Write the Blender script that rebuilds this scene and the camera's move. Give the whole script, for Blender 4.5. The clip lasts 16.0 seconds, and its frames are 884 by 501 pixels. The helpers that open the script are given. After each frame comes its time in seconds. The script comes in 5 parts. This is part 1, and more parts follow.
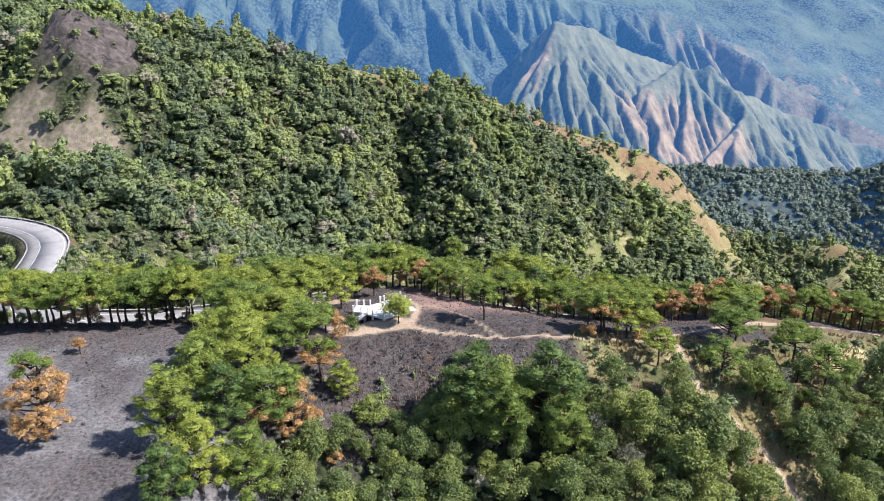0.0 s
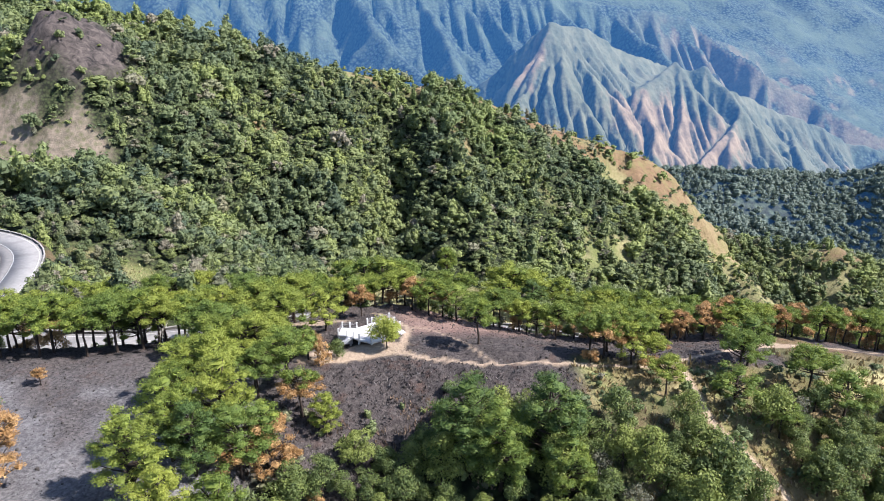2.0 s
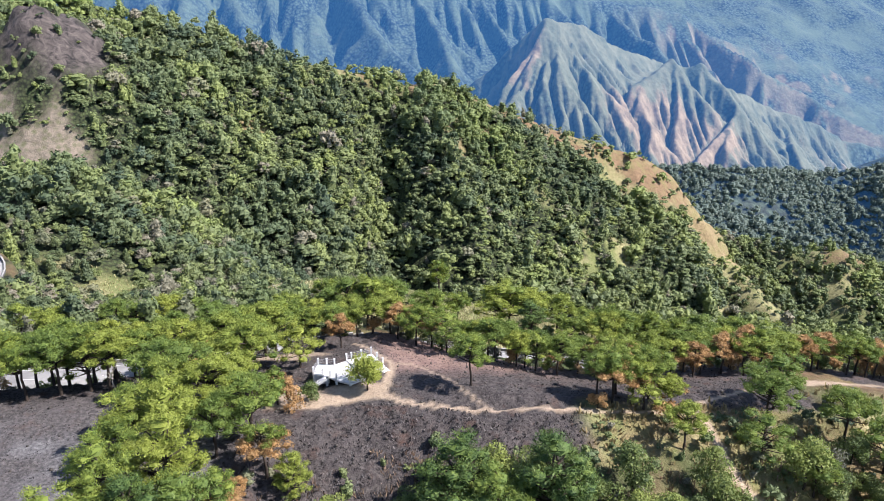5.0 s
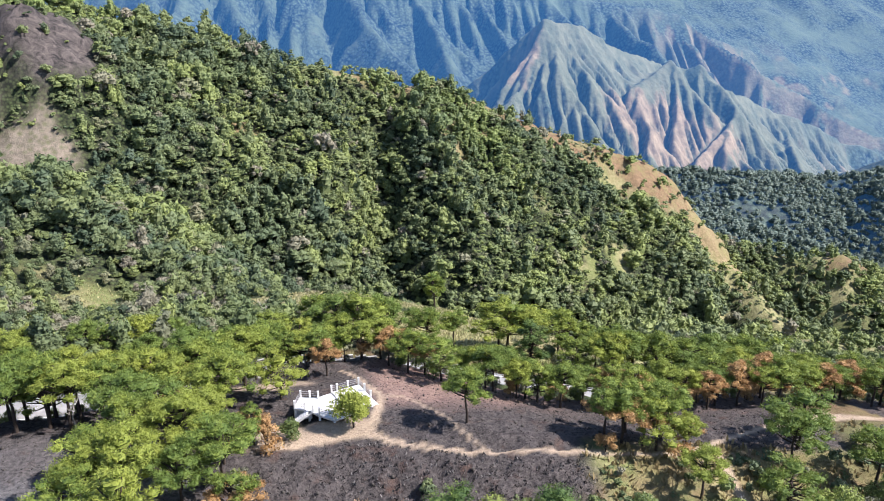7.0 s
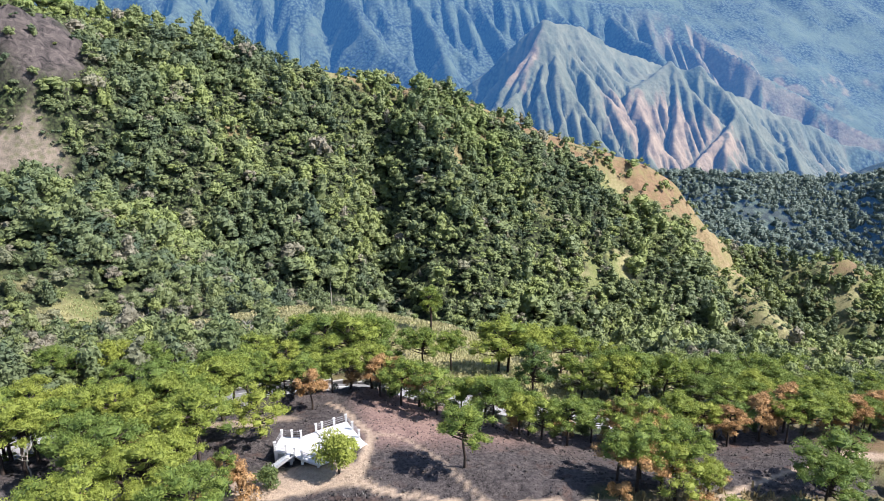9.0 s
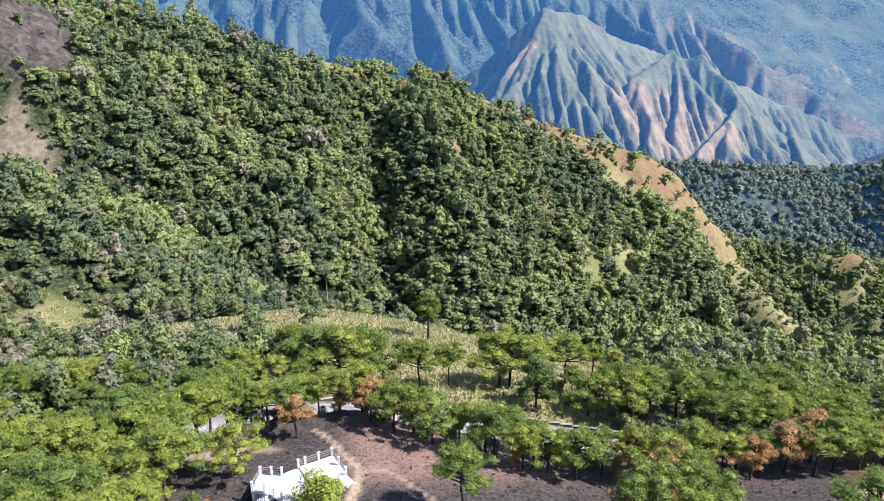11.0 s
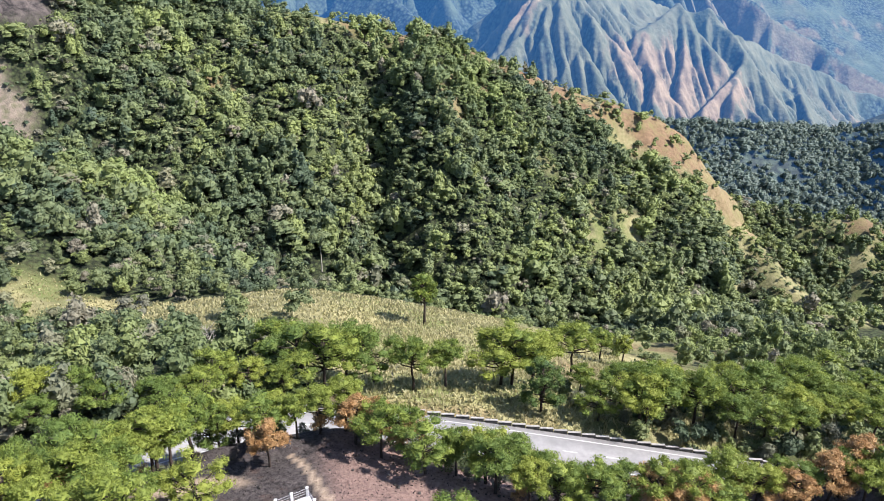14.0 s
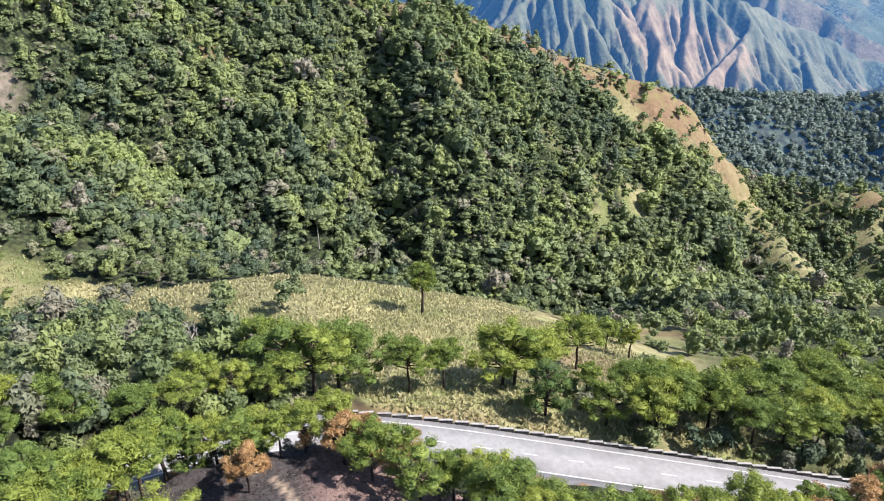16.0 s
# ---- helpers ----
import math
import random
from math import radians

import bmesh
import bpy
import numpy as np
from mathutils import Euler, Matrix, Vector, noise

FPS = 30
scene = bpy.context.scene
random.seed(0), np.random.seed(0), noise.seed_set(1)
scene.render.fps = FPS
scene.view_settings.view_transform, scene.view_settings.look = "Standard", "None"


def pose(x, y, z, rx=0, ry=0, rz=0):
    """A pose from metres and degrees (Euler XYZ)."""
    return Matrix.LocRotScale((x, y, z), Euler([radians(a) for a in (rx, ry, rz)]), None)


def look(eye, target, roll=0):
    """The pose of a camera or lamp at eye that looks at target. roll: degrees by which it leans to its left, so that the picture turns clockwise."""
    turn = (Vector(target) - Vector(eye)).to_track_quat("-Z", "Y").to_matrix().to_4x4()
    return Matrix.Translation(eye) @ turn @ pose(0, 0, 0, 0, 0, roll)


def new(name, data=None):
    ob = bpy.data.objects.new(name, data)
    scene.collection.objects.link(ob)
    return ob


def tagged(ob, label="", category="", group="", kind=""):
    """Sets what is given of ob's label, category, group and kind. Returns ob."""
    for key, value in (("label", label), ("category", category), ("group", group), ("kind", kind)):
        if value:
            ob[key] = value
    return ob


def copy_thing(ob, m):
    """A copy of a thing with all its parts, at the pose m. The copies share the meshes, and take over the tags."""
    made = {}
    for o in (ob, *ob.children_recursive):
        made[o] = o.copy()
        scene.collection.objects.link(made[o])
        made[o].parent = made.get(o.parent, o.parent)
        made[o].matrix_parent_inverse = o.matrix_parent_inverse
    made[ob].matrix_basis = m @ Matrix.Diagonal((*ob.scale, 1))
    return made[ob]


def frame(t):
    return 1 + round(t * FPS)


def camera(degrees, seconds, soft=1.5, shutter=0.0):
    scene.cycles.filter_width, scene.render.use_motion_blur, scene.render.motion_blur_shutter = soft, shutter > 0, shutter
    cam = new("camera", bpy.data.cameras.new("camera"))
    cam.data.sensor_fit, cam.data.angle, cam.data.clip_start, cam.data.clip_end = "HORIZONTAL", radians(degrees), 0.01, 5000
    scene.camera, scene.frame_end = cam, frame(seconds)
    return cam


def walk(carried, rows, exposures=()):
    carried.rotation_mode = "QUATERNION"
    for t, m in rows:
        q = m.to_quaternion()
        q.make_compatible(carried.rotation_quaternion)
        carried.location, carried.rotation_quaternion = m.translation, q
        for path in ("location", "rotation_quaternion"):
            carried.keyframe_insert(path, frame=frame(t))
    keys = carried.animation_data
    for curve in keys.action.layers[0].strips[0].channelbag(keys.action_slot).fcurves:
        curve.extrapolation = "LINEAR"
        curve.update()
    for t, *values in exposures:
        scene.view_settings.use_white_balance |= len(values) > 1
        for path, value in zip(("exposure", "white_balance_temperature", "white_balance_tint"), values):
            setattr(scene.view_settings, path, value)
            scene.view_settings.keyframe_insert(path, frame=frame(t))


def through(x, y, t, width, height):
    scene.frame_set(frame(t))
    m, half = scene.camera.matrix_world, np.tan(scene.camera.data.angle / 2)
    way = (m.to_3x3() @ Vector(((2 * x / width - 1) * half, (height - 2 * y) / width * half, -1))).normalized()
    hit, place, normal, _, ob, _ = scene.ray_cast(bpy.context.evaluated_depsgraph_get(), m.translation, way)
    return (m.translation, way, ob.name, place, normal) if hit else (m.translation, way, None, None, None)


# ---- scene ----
cam = camera(62.0, 16.0, soft=0.95)
PATH = [
    (0, look((0.896, -8.833, 49.447), (1.141, -6.96, 48.792), -0.6)),
    (0.5, look((1.301, -6.821, 49.428), (1.55, -4.948, 48.773), -0.6)),
    (1, look((1.682, -4.785, 49.461), (1.934, -2.911, 48.807), -0.6)),
    (1.5, look((2.095, -2.698, 49.504), (2.351, -0.825, 48.849), -0.6)),
    (2, look((2.551, -0.633, 49.524), (2.81, 1.239, 48.87), -0.6)),
    (2.5, look((2.96, 1.488, 49.521), (3.222, 3.359, 48.865), -0.5)),
    (3, look((3.436, 3.622, 49.524), (3.701, 5.492, 48.865), -0.5)),
    (3.5, look((3.963, 5.787, 49.514), (4.23, 7.657, 48.856), -0.5)),
    (4, look((4.465, 7.969, 49.515), (4.734, 9.838, 48.854), -0.5)),
    (6.5, look((6.678, 18.99, 49.425), (6.955, 20.856, 48.76), -0.3)),
    (7, look((7.132, 21.1, 49.423), (7.41, 22.966, 48.759), -0.2)),
    (7.5, look((7.618, 23.197, 49.415), (7.896, 25.063, 48.75), -0.2)),
    (8, look((8.063, 25.341, 49.374), (8.342, 27.206, 48.71), -0.2)),
    (8.5, look((8.469, 27.578, 49.286), (8.749, 29.444, 48.623), -0.2)),
    (9, look((8.865, 29.886, 49.224), (9.146, 31.752, 48.562), -0.2)),
    (11.5, look((10.974, 40.939, 49.229), (11.254, 42.79, 48.525), -0.1)),
    (12, look((11.334, 43.164, 49.262), (11.614, 45.009, 48.542), -0.1)),
    (12.5, look((11.836, 45.401, 49.308), (12.115, 47.238, 48.567), -0.0)),
    (13, look((12.334, 47.595, 49.35), (12.611, 49.424, 48.588), -0.1)),
    (13.5, look((12.806, 49.773, 49.402), (13.081, 51.594, 48.621), -0.0)),
    (14, look((13.179, 51.812, 49.4), (13.452, 53.624, 48.599), -0.0)),
    (14.5, look((13.523, 53.89, 49.431), (13.795, 55.694, 48.611), -0.0)),
    (15, look((13.915, 55.982, 49.459), (14.185, 57.778, 48.621), -0.0)),
    (15.5, look((14.384, 58.083, 49.461), (14.653, 59.87, 48.604), 0.0)),
    (16, look((14.863, 60.176, 49.454), (15.128, 61.953, 48.575), -0.0)),
]
walk(cam, PATH, [(0.0, 1.22, 6350, 17), (16.0, 1.22, 6350, 17)])

# ---------------------------------------------------------------- light
SUN_EL, SUN_AZ = 47.0, -20.0          # elevation; direction the sun stands in, degrees from +x towards +y
sun_dir = Vector((math.cos(radians(SUN_EL)) * math.cos(radians(SUN_AZ)),
                  math.cos(radians(SUN_EL)) * math.sin(radians(SUN_AZ)), math.sin(radians(SUN_EL))))
sun_data = bpy.data.lights.new("sun", "SUN")
sun_data.energy, sun_data.angle, sun_data.color = 5.0, radians(0.55), (1.0, 0.955, 0.89)
sun = new("sun", sun_data)
sun.matrix_world = look(sun_dir * 300, (0, 0, 0))
world = bpy.data.worlds.new("world")
scene.world = world
world.use_nodes = True
wn = world.node_tree
sky = wn.nodes.new("ShaderNodeTexSky")
sky.sky_type, sky.sun_disc = "NISHITA", False
sky.sun_elevation, sky.sun_rotation = radians(SUN_EL), radians(90 - SUN_AZ)
sky.altitude, sky.air_density, sky.dust_density = 1200, 1.0, 1.0
wn.nodes["Background"].inputs["Strength"].default_value = 0.11
wn.links.new(sky.outputs[0], wn.nodes["Background"].inputs["Color"])

# ---------------------------------------------------------------- materials


class Nodes:
    """A small builder for node materials."""

    def __init__(self, name):
        self.mat = bpy.data.materials.new(name)
        self.mat.use_nodes = True
        self.t = self.mat.node_tree
        self.bsdf = self.t.nodes["Principled BSDF"]
        self.bsdf.inputs["Roughness"].default_value = 0.85
        self.bsdf.inputs["Specular IOR Level"].default_value = 0.25

    def node(self, kind, **kw):
        n = self.t.nodes.new("ShaderNode" + kind)
        for k, v in kw.items():
            setattr(n, k, v)
        return n

    def put(self, sock, value):
        if isinstance(value, bpy.types.NodeSocket):
            self.t.links.new(value, sock)
        elif isinstance(value, (tuple, list)):
            sock.default_value = (*value, 1) if len(value) == 3 and len(sock.default_value) == 4 else value
        else:
            sock.default_value = value

    def position(self):
        return self.node("NewGeometry").outputs["Position"]

    def object_coords(self):
        return self.node("TexCoord").outputs["Object"]

    def attr(self, name):
        return self.node("Attribute", attribute_name=name).outputs["Fac"]

    def obj_random(self):
        return self.node("ObjectInfo").outputs["Random"]

    def island(self):
        return self.node("NewGeometry").outputs["Random Per Island"]

    def noise(self, scale, detail=4, rough=0.55, vec=None, distort=0.0):
        n = self.node("TexNoise")
        self.put(n.inputs["Vector"], vec or self.position())
        n.inputs["Scale"].default_value, n.inputs["Detail"].default_value = scale, detail
        n.inputs["Roughness"].default_value, n.inputs["Distortion"].default_value = rough, distort
        return n.outputs["Fac"]

    def cells(self, scale, vec=None, feature="F1"):
        n = self.node("TexVoronoi", feature=feature)
        self.put(n.inputs["Vector"], vec or self.position())
        n.inputs["Scale"].default_value = scale
        return n

    def math(self, op, a, b=0.0, clamp=False):
        n = self.node("Math", operation=op, use_clamp=clamp)
        self.put(n.inputs[0], a)
        self.put(n.inputs[1], b)
        return n.outputs[0]

    def ramp(self, fac, lo, hi):
        n = self.node("MapRange", clamp=True)
        self.put(n.inputs["Value"], fac)
        n.inputs["From Min"].default_value, n.inputs["From Max"].default_value = lo, hi
        return n.outputs["Result"]

    def mix(self, fac, a, b, blend="MIX"):
        n = self.node("Mix", data_type="RGBA", blend_type=blend)
        self.put(n.inputs[0], fac)
        self.put(n.inputs[6], a)
        self.put(n.inputs[7], b)
        return n.outputs[2]

    def bump(self, height, strength, distance):
        n = self.node("Bump")
        self.put(n.inputs["Height"], height)
        n.inputs["Strength"].default_value, n.inputs["Distance"].default_value = strength, distance
        self.t.links.new(n.outputs[0], self.bsdf.inputs["Normal"])

    def color(self, c, rough=None):
        self.put(self.bsdf.inputs["Base Color"], c)
        if rough is not None:
            self.put(self.bsdf.inputs["Roughness"], rough)
        return self


def foliage(name, dark, mid, light, warm=None, through=0.35, cool=None):
    m = Nodes(name)
    leaf = m.mix(m.island(), dark, mid)
    leaf = m.mix(m.ramp(m.noise(0.8, 3, 0.6), 0.46, 0.72), leaf, light)
    if warm:
        leaf = m.mix(m.ramp(m.obj_random(), 0.55, 1.0), leaf, warm)
    if cool:
        leaf = m.mix(m.math("MULTIPLY", m.ramp(m.obj_random(), 0.5, 0.0), 0.75), leaf, cool)
    m.color(leaf, 0.6)
    tr = m.node("BsdfTranslucent")
    m.put(tr.inputs["Color"], m.mix(0.5, leaf, light))
    mixer = m.node("MixShader")
    mixer.inputs[0].default_value = through
    out = m.t.nodes["Material Output"]
    m.t.links.new(m.bsdf.outputs[0], mixer.inputs[1])
    m.t.links.new(tr.outputs[0], mixer.inputs[2])
    m.t.links.new(mixer.outputs[0], out.inputs["Surface"])
    return m.mat


M = {}
M["pine"] = foliage("pine_needles", (0.056, 0.095, 0.023), (0.148, 0.203, 0.038), (0.29, 0.345, 0.064), (0.25, 0.285, 0.052), 0.32, (0.1, 0.155, 0.038))
M["pine_dark"] = foliage("dark_pine_needles", (0.03, 0.06, 0.018), (0.066, 0.112, 0.028), (0.14, 0.195, 0.044), None, 0.22)
M["scorched"] = foliage("scorched_needles", (0.19, 0.108, 0.045), (0.38, 0.225, 0.092), (0.52, 0.345, 0.16), through=0.28)
M["broadleaf"] = foliage("broad_leaves", (0.045, 0.07, 0.026), (0.1, 0.14, 0.045), (0.2, 0.245, 0.068), (0.2, 0.24, 0.06), 0.28)
M["pale_leaf"] = foliage("pale_flat_leaves", (0.13, 0.17, 0.08), (0.18, 0.22, 0.1), (0.25, 0.29, 0.14), through=0.3)
# leaves of the far hills, with haze put into the colour: paler, bluer
M["hazed_leaf"] = foliage("hazed_far_leaves", (0.085, 0.122, 0.108), (0.125, 0.168, 0.14), (0.17, 0.212, 0.15), through=0.3)
M["dry_leaf"] = foliage("grey_dry_leaves", (0.08, 0.085, 0.055), (0.12, 0.125, 0.085), (0.16, 0.16, 0.11), through=0.2)


def forest_material():
    m = Nodes("hill_forest_leaves")
    leaf = m.mix(m.island(), (0.104, 0.134, 0.06), (0.148, 0.18, 0.074))
    leaf = m.mix(m.ramp(m.attr("tint"), 0.45, 1.0), leaf, (0.185, 0.222, 0.072))
    leaf = m.mix(m.ramp(m.attr("tint"), 0.22, 0.0), leaf, (0.062, 0.09, 0.05))
    leaf = m.mix(m.math("MULTIPLY", m.ramp(m.noise(0.012, 3), 0.5, 0.66), 0.6), leaf, (0.19, 0.24, 0.066))
    leaf = m.mix(m.math("MULTIPLY", m.ramp(m.noise(0.017, 3, vec=m.object_coords()), 0.52, 0.36), 0.5), leaf, (0.045, 0.075, 0.05))
    leaf = m.mix(m.attr("dry"), leaf, (0.2, 0.185, 0.135))
    m.color(leaf, 0.65)
    tr = m.node("BsdfTranslucent")
    m.put(tr.inputs["Color"], leaf)
    mixer = m.node("MixShader")
    mixer.inputs[0].default_value = 0.2
    m.t.links.new(m.bsdf.outputs[0], mixer.inputs[1])
    m.t.links.new(tr.outputs[0], mixer.inputs[2])
    m.t.links.new(mixer.outputs[0], m.t.nodes["Material Output"].inputs["Surface"])
    return m.mat


M["forest"] = forest_material()


def bark_material():
    m = Nodes("charred_pine_bark")
    c = m.mix(m.noise(3.0, 5), (0.012, 0.011, 0.01), (0.07, 0.05, 0.038))
    m.color(c, 0.95)
    m.bump(m.noise(9.0, 3), 0.6, 0.05)
    return m.mat


M["bark"] = bark_material()


def pale_bark():
    m = Nodes("pale_bark")
    m.color(m.mix(m.noise(4.0, 5), (0.16, 0.14, 0.11), (0.42, 0.4, 0.35)), 0.9)
    return m.mat


M["pale_bark"] = pale_bark()


def ground_material():
    m = Nodes("hillside_ground")
    fine, mid, big = m.noise(2.2, 6, 0.65), m.noise(0.45, 5, 0.6), m.noise(0.06, 4)
    grass = m.mix(m.ramp(mid, 0.35, 0.65), (0.22, 0.205, 0.09), (0.38, 0.345, 0.175))
    grass = m.mix(m.ramp(big, 0.45, 0.6), grass, (0.16, 0.185, 0.06))
    grass = m.mix(m.ramp(fine, 0.5, 0.75), grass, (0.35, 0.315, 0.165))
    # cells mimic shrubs; the shade in the gaps between is painted near-black
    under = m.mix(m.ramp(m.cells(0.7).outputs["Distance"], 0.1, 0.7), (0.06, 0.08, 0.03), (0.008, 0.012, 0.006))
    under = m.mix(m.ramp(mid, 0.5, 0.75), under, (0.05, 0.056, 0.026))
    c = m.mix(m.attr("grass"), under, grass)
    earth = m.mix(m.ramp(mid, 0.3, 0.7), (0.1, 0.062, 0.036), (0.2, 0.128, 0.075))
    earth = m.mix(m.ramp(m.noise(0.11, 5, 0.7), 0.45, 0.62), earth, (0.15, 0.125, 0.055))
    c = m.mix(m.attr("earth"), c, earth)
    scrub = m.mix(m.ramp(m.noise(0.3, 6, 0.7), 0.35, 0.65), (0.1, 0.09, 0.065), (0.235, 0.19, 0.15))
    scrub = m.mix(m.ramp(m.cells(0.33).outputs["Distance"], 0.55, 0.1), scrub, (0.1, 0.105, 0.055))
    c = m.mix(m.attr("scrub"), c, scrub)
    rock = m.mix(m.ramp(m.noise(0.22, 8, 0.75, distort=0.8), 0.38, 0.66), (0.016, 0.015, 0.015), (0.11, 0.092, 0.084))
    c = m.mix(m.attr("rock"), c, rock)
    ash = m.mix(m.ramp(fine, 0.35, 0.68), (0.016, 0.0145, 0.0145), (0.1, 0.086, 0.081))
    ash = m.mix(m.ramp(m.noise(0.16, 5, 0.7), 0.45, 0.75), ash, (0.065, 0.056, 0.054))
    ash = m.mix(m.ramp(mid, 0.55, 0.8), ash, (0.075, 0.042, 0.03))
    reddish = m.mix(m.ramp(fine, 0.3, 0.7), (0.125, 0.082, 0.068), (0.265, 0.18, 0.15))
    ash = m.mix(m.attr("singed"), ash, reddish)
    pale = m.mix(m.ramp(fine, 0.35, 0.7), (0.075, 0.074, 0.077), (0.215, 0.21, 0.212))
    ash = m.mix(m.attr("pale_ash"), ash, pale)
    c = m.mix(m.attr("burn"), c, ash)
    soil = m.mix(m.ramp(fine, 0.3, 0.75), (0.27, 0.205, 0.145), (0.41, 0.325, 0.235))
    c = m.mix(m.attr("soil"), c, soil)
    m.color(c, 0.95)
    m.bump(m.noise(1.3, 8, 0.7), 0.9, 0.5)
    return m.mat


M["ground"] = ground_material()


def backdrop_material():
    m = Nodes("far_forest_with_haze_glow")
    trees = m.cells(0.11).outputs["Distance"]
    # crowns painted as cells, with the shade between them drawn near-black
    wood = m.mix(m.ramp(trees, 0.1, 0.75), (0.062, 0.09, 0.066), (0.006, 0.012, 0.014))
    wood = m.mix(m.ramp(m.noise(0.008, 6, 0.6), 0.45, 0.65), wood, (0.058, 0.078, 0.05))
    grass = m.mix(m.ramp(m.noise(0.03, 6, 0.65), 0.35, 0.65), (0.06, 0.07, 0.042), (0.115, 0.118, 0.074))
    c = m.mix(m.attr("grass"), wood, grass)
    scar = m.mix(m.ramp(m.noise(0.04, 6, 0.7), 0.3, 0.7), (0.1, 0.074, 0.046), (0.25, 0.19, 0.118))
    c = m.mix(m.attr("earth"), c, scar)
    m.color(c, 1.0)
    m.bump(m.math("ADD", m.math("MULTIPLY", trees, 0.5), m.noise(0.09, 6, 0.65)), 0.6, 4.0)
    # blue haze is put in as emission, its strength stored in the distance attribute
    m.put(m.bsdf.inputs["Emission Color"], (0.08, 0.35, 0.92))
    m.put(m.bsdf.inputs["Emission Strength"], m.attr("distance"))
    return m.mat


M["backdrop"] = backdrop_material()


def plain(name, lo, hi, scale=3.0, rough=0.8, bump=0.0, metal=0.0):
    m = Nodes(name)
    n = m.noise(scale, 6, 0.65)
    c = m.mix(m.ramp(n, 0.3, 0.7), lo, hi)
    c = m.mix(m.ramp(m.noise(scale * 0.15, 3), 0.5, 0.75), c, tuple(0.8 * v for v in lo))
    m.color(c, rough)
    m.bsdf.inputs["Metallic"].default_value = metal
    if bump:
        m.bump(n, 0.5, bump)
    return m.mat


M["asphalt"] = plain("sunlit_concrete_paving", (0.2, 0.2, 0.197), (0.27, 0.266, 0.26), 1.2, 0.9, 0.01)
M["shoulder"] = plain("grey_shoulder_paving", (0.12, 0.12, 0.12), (0.18, 0.176, 0.172), 1.5, 0.9, 0.01)
M["line"] = plain("white_road_paint", (0.42, 0.42, 0.4), (0.6, 0.6, 0.58), 2.5, 0.7)
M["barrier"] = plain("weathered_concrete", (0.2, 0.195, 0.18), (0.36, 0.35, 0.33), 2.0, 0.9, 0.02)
M["white"] = plain("white_painted_concrete", (0.5, 0.5, 0.49), (0.66, 0.66, 0.65), 2.0, 0.75, 0.004)
M["deck_floor"] = plain("pale_cement_floor", (0.48, 0.48, 0.47), (0.62, 0.62, 0.61), 0.9, 0.8, 0.004)
M["steel"] = plain("grey_painted_steel", (0.25, 0.25, 0.26), (0.35, 0.35, 0.36), 5.0, 0.5)
M["barrier_body"] = plain("dark_concrete", (0.03, 0.03, 0.03), (0.14, 0.135, 0.125), 1.3, 0.95, 0.01)
M["stone"] = plain("sooty_stone", (0.03, 0.027, 0.025), (0.09, 0.08, 0.07), 1.8, 0.95, 0.05)
M["pale_stone"] = plain("pale_rubble", (0.4, 0.36, 0.32), (0.6, 0.56, 0.5), 2.5, 0.95, 0.03)
M["straw"] = foliage("brown_straw_blades", (0.13, 0.1, 0.05), (0.22, 0.17, 0.08), (0.3, 0.245, 0.125), through=0.25)
M["tufts"] = foliage("dry_grass_blades", (0.23, 0.22, 0.1), (0.35, 0.33, 0.165), (0.46, 0.43, 0.25), through=0.3)
M["twigs"] = foliage("dry_reddish_twigs", (0.1, 0.065, 0.045), (0.2, 0.135, 0.09), (0.36, 0.27, 0.19), through=0.15)
M["pale_char"] = plain("ash_grey_stalks", (0.07, 0.066, 0.064), (0.24, 0.225, 0.215), 4.0, 0.95)
M["char"] = plain("charred_stalks", (0.012, 0.011, 0.011), (0.045, 0.04, 0.038), 4.0, 0.95)

# ---------------------------------------------------------------- the lie of the land


def lattice(ix, iy, seed):
    h = (ix.astype(np.int64) * 374761393 + iy.astype(np.int64) * 668265263 + seed * 1442695041) & 0x7FFFFFFF
    h = ((h ^ (h >> 13)) * 1274126177) & 0x7FFFFFFF
    return ((h ^ (h >> 16)) & 0xFFFF) / 65535.0


def vnoise(x, y, seed=0):
    x, y = np.asarray(x, float), np.asarray(y, float)
    ix, iy = np.floor(x), np.floor(y)
    u, v = x - ix, y - iy
    u, v = u * u * u * (u * (u * 6 - 15) + 10), v * v * v * (v * (v * 6 - 15) + 10)
    a, b = lattice(ix, iy, seed), lattice(ix + 1, iy, seed)
    c, d = lattice(ix, iy + 1, seed), lattice(ix + 1, iy + 1, seed)
    return (a + (b - a) * u) * (1 - v) + (c + (d - c) * u) * v


def fbm(x, y, octaves=4, seed=0):
    total, amp, norm = 0.0, 1.0, 0.0
    for k in range(octaves):
        total = total + amp * (vnoise(x * 2 ** k, y * 2 ** k, seed + k * 17) * 2 - 1)
        norm += amp
        amp *= 0.5
    return total / norm


def ridged(x, y, octaves=4, seed=0):
    total, amp, norm = 0.0, 1.0, 0.0
    for k in range(octaves):
        total = total + amp * (1 - np.abs(vnoise(x * 2 ** k, y * 2 ** k, seed + k * 31) * 2 - 1))
        norm += amp
        amp *= 0.55
    return total / norm


def step(v, lo, hi):
    s = np.clip((np.asarray(v, float) - lo) / (hi - lo), 0, 1)
    return s * s * (3 - 2 * s)


def smax(a, b, k):
    h = np.clip(0.5 + 0.5 * (a - b) / k, 0, 1)
    return b + (a - b) * h + k * h * (1 - h)


def gauss(x, y, cx, cy, sx, sy):
    return np.exp(-0.5 * (((x - cx) / sx) ** 2 + ((y - cy) / sy) ** 2))


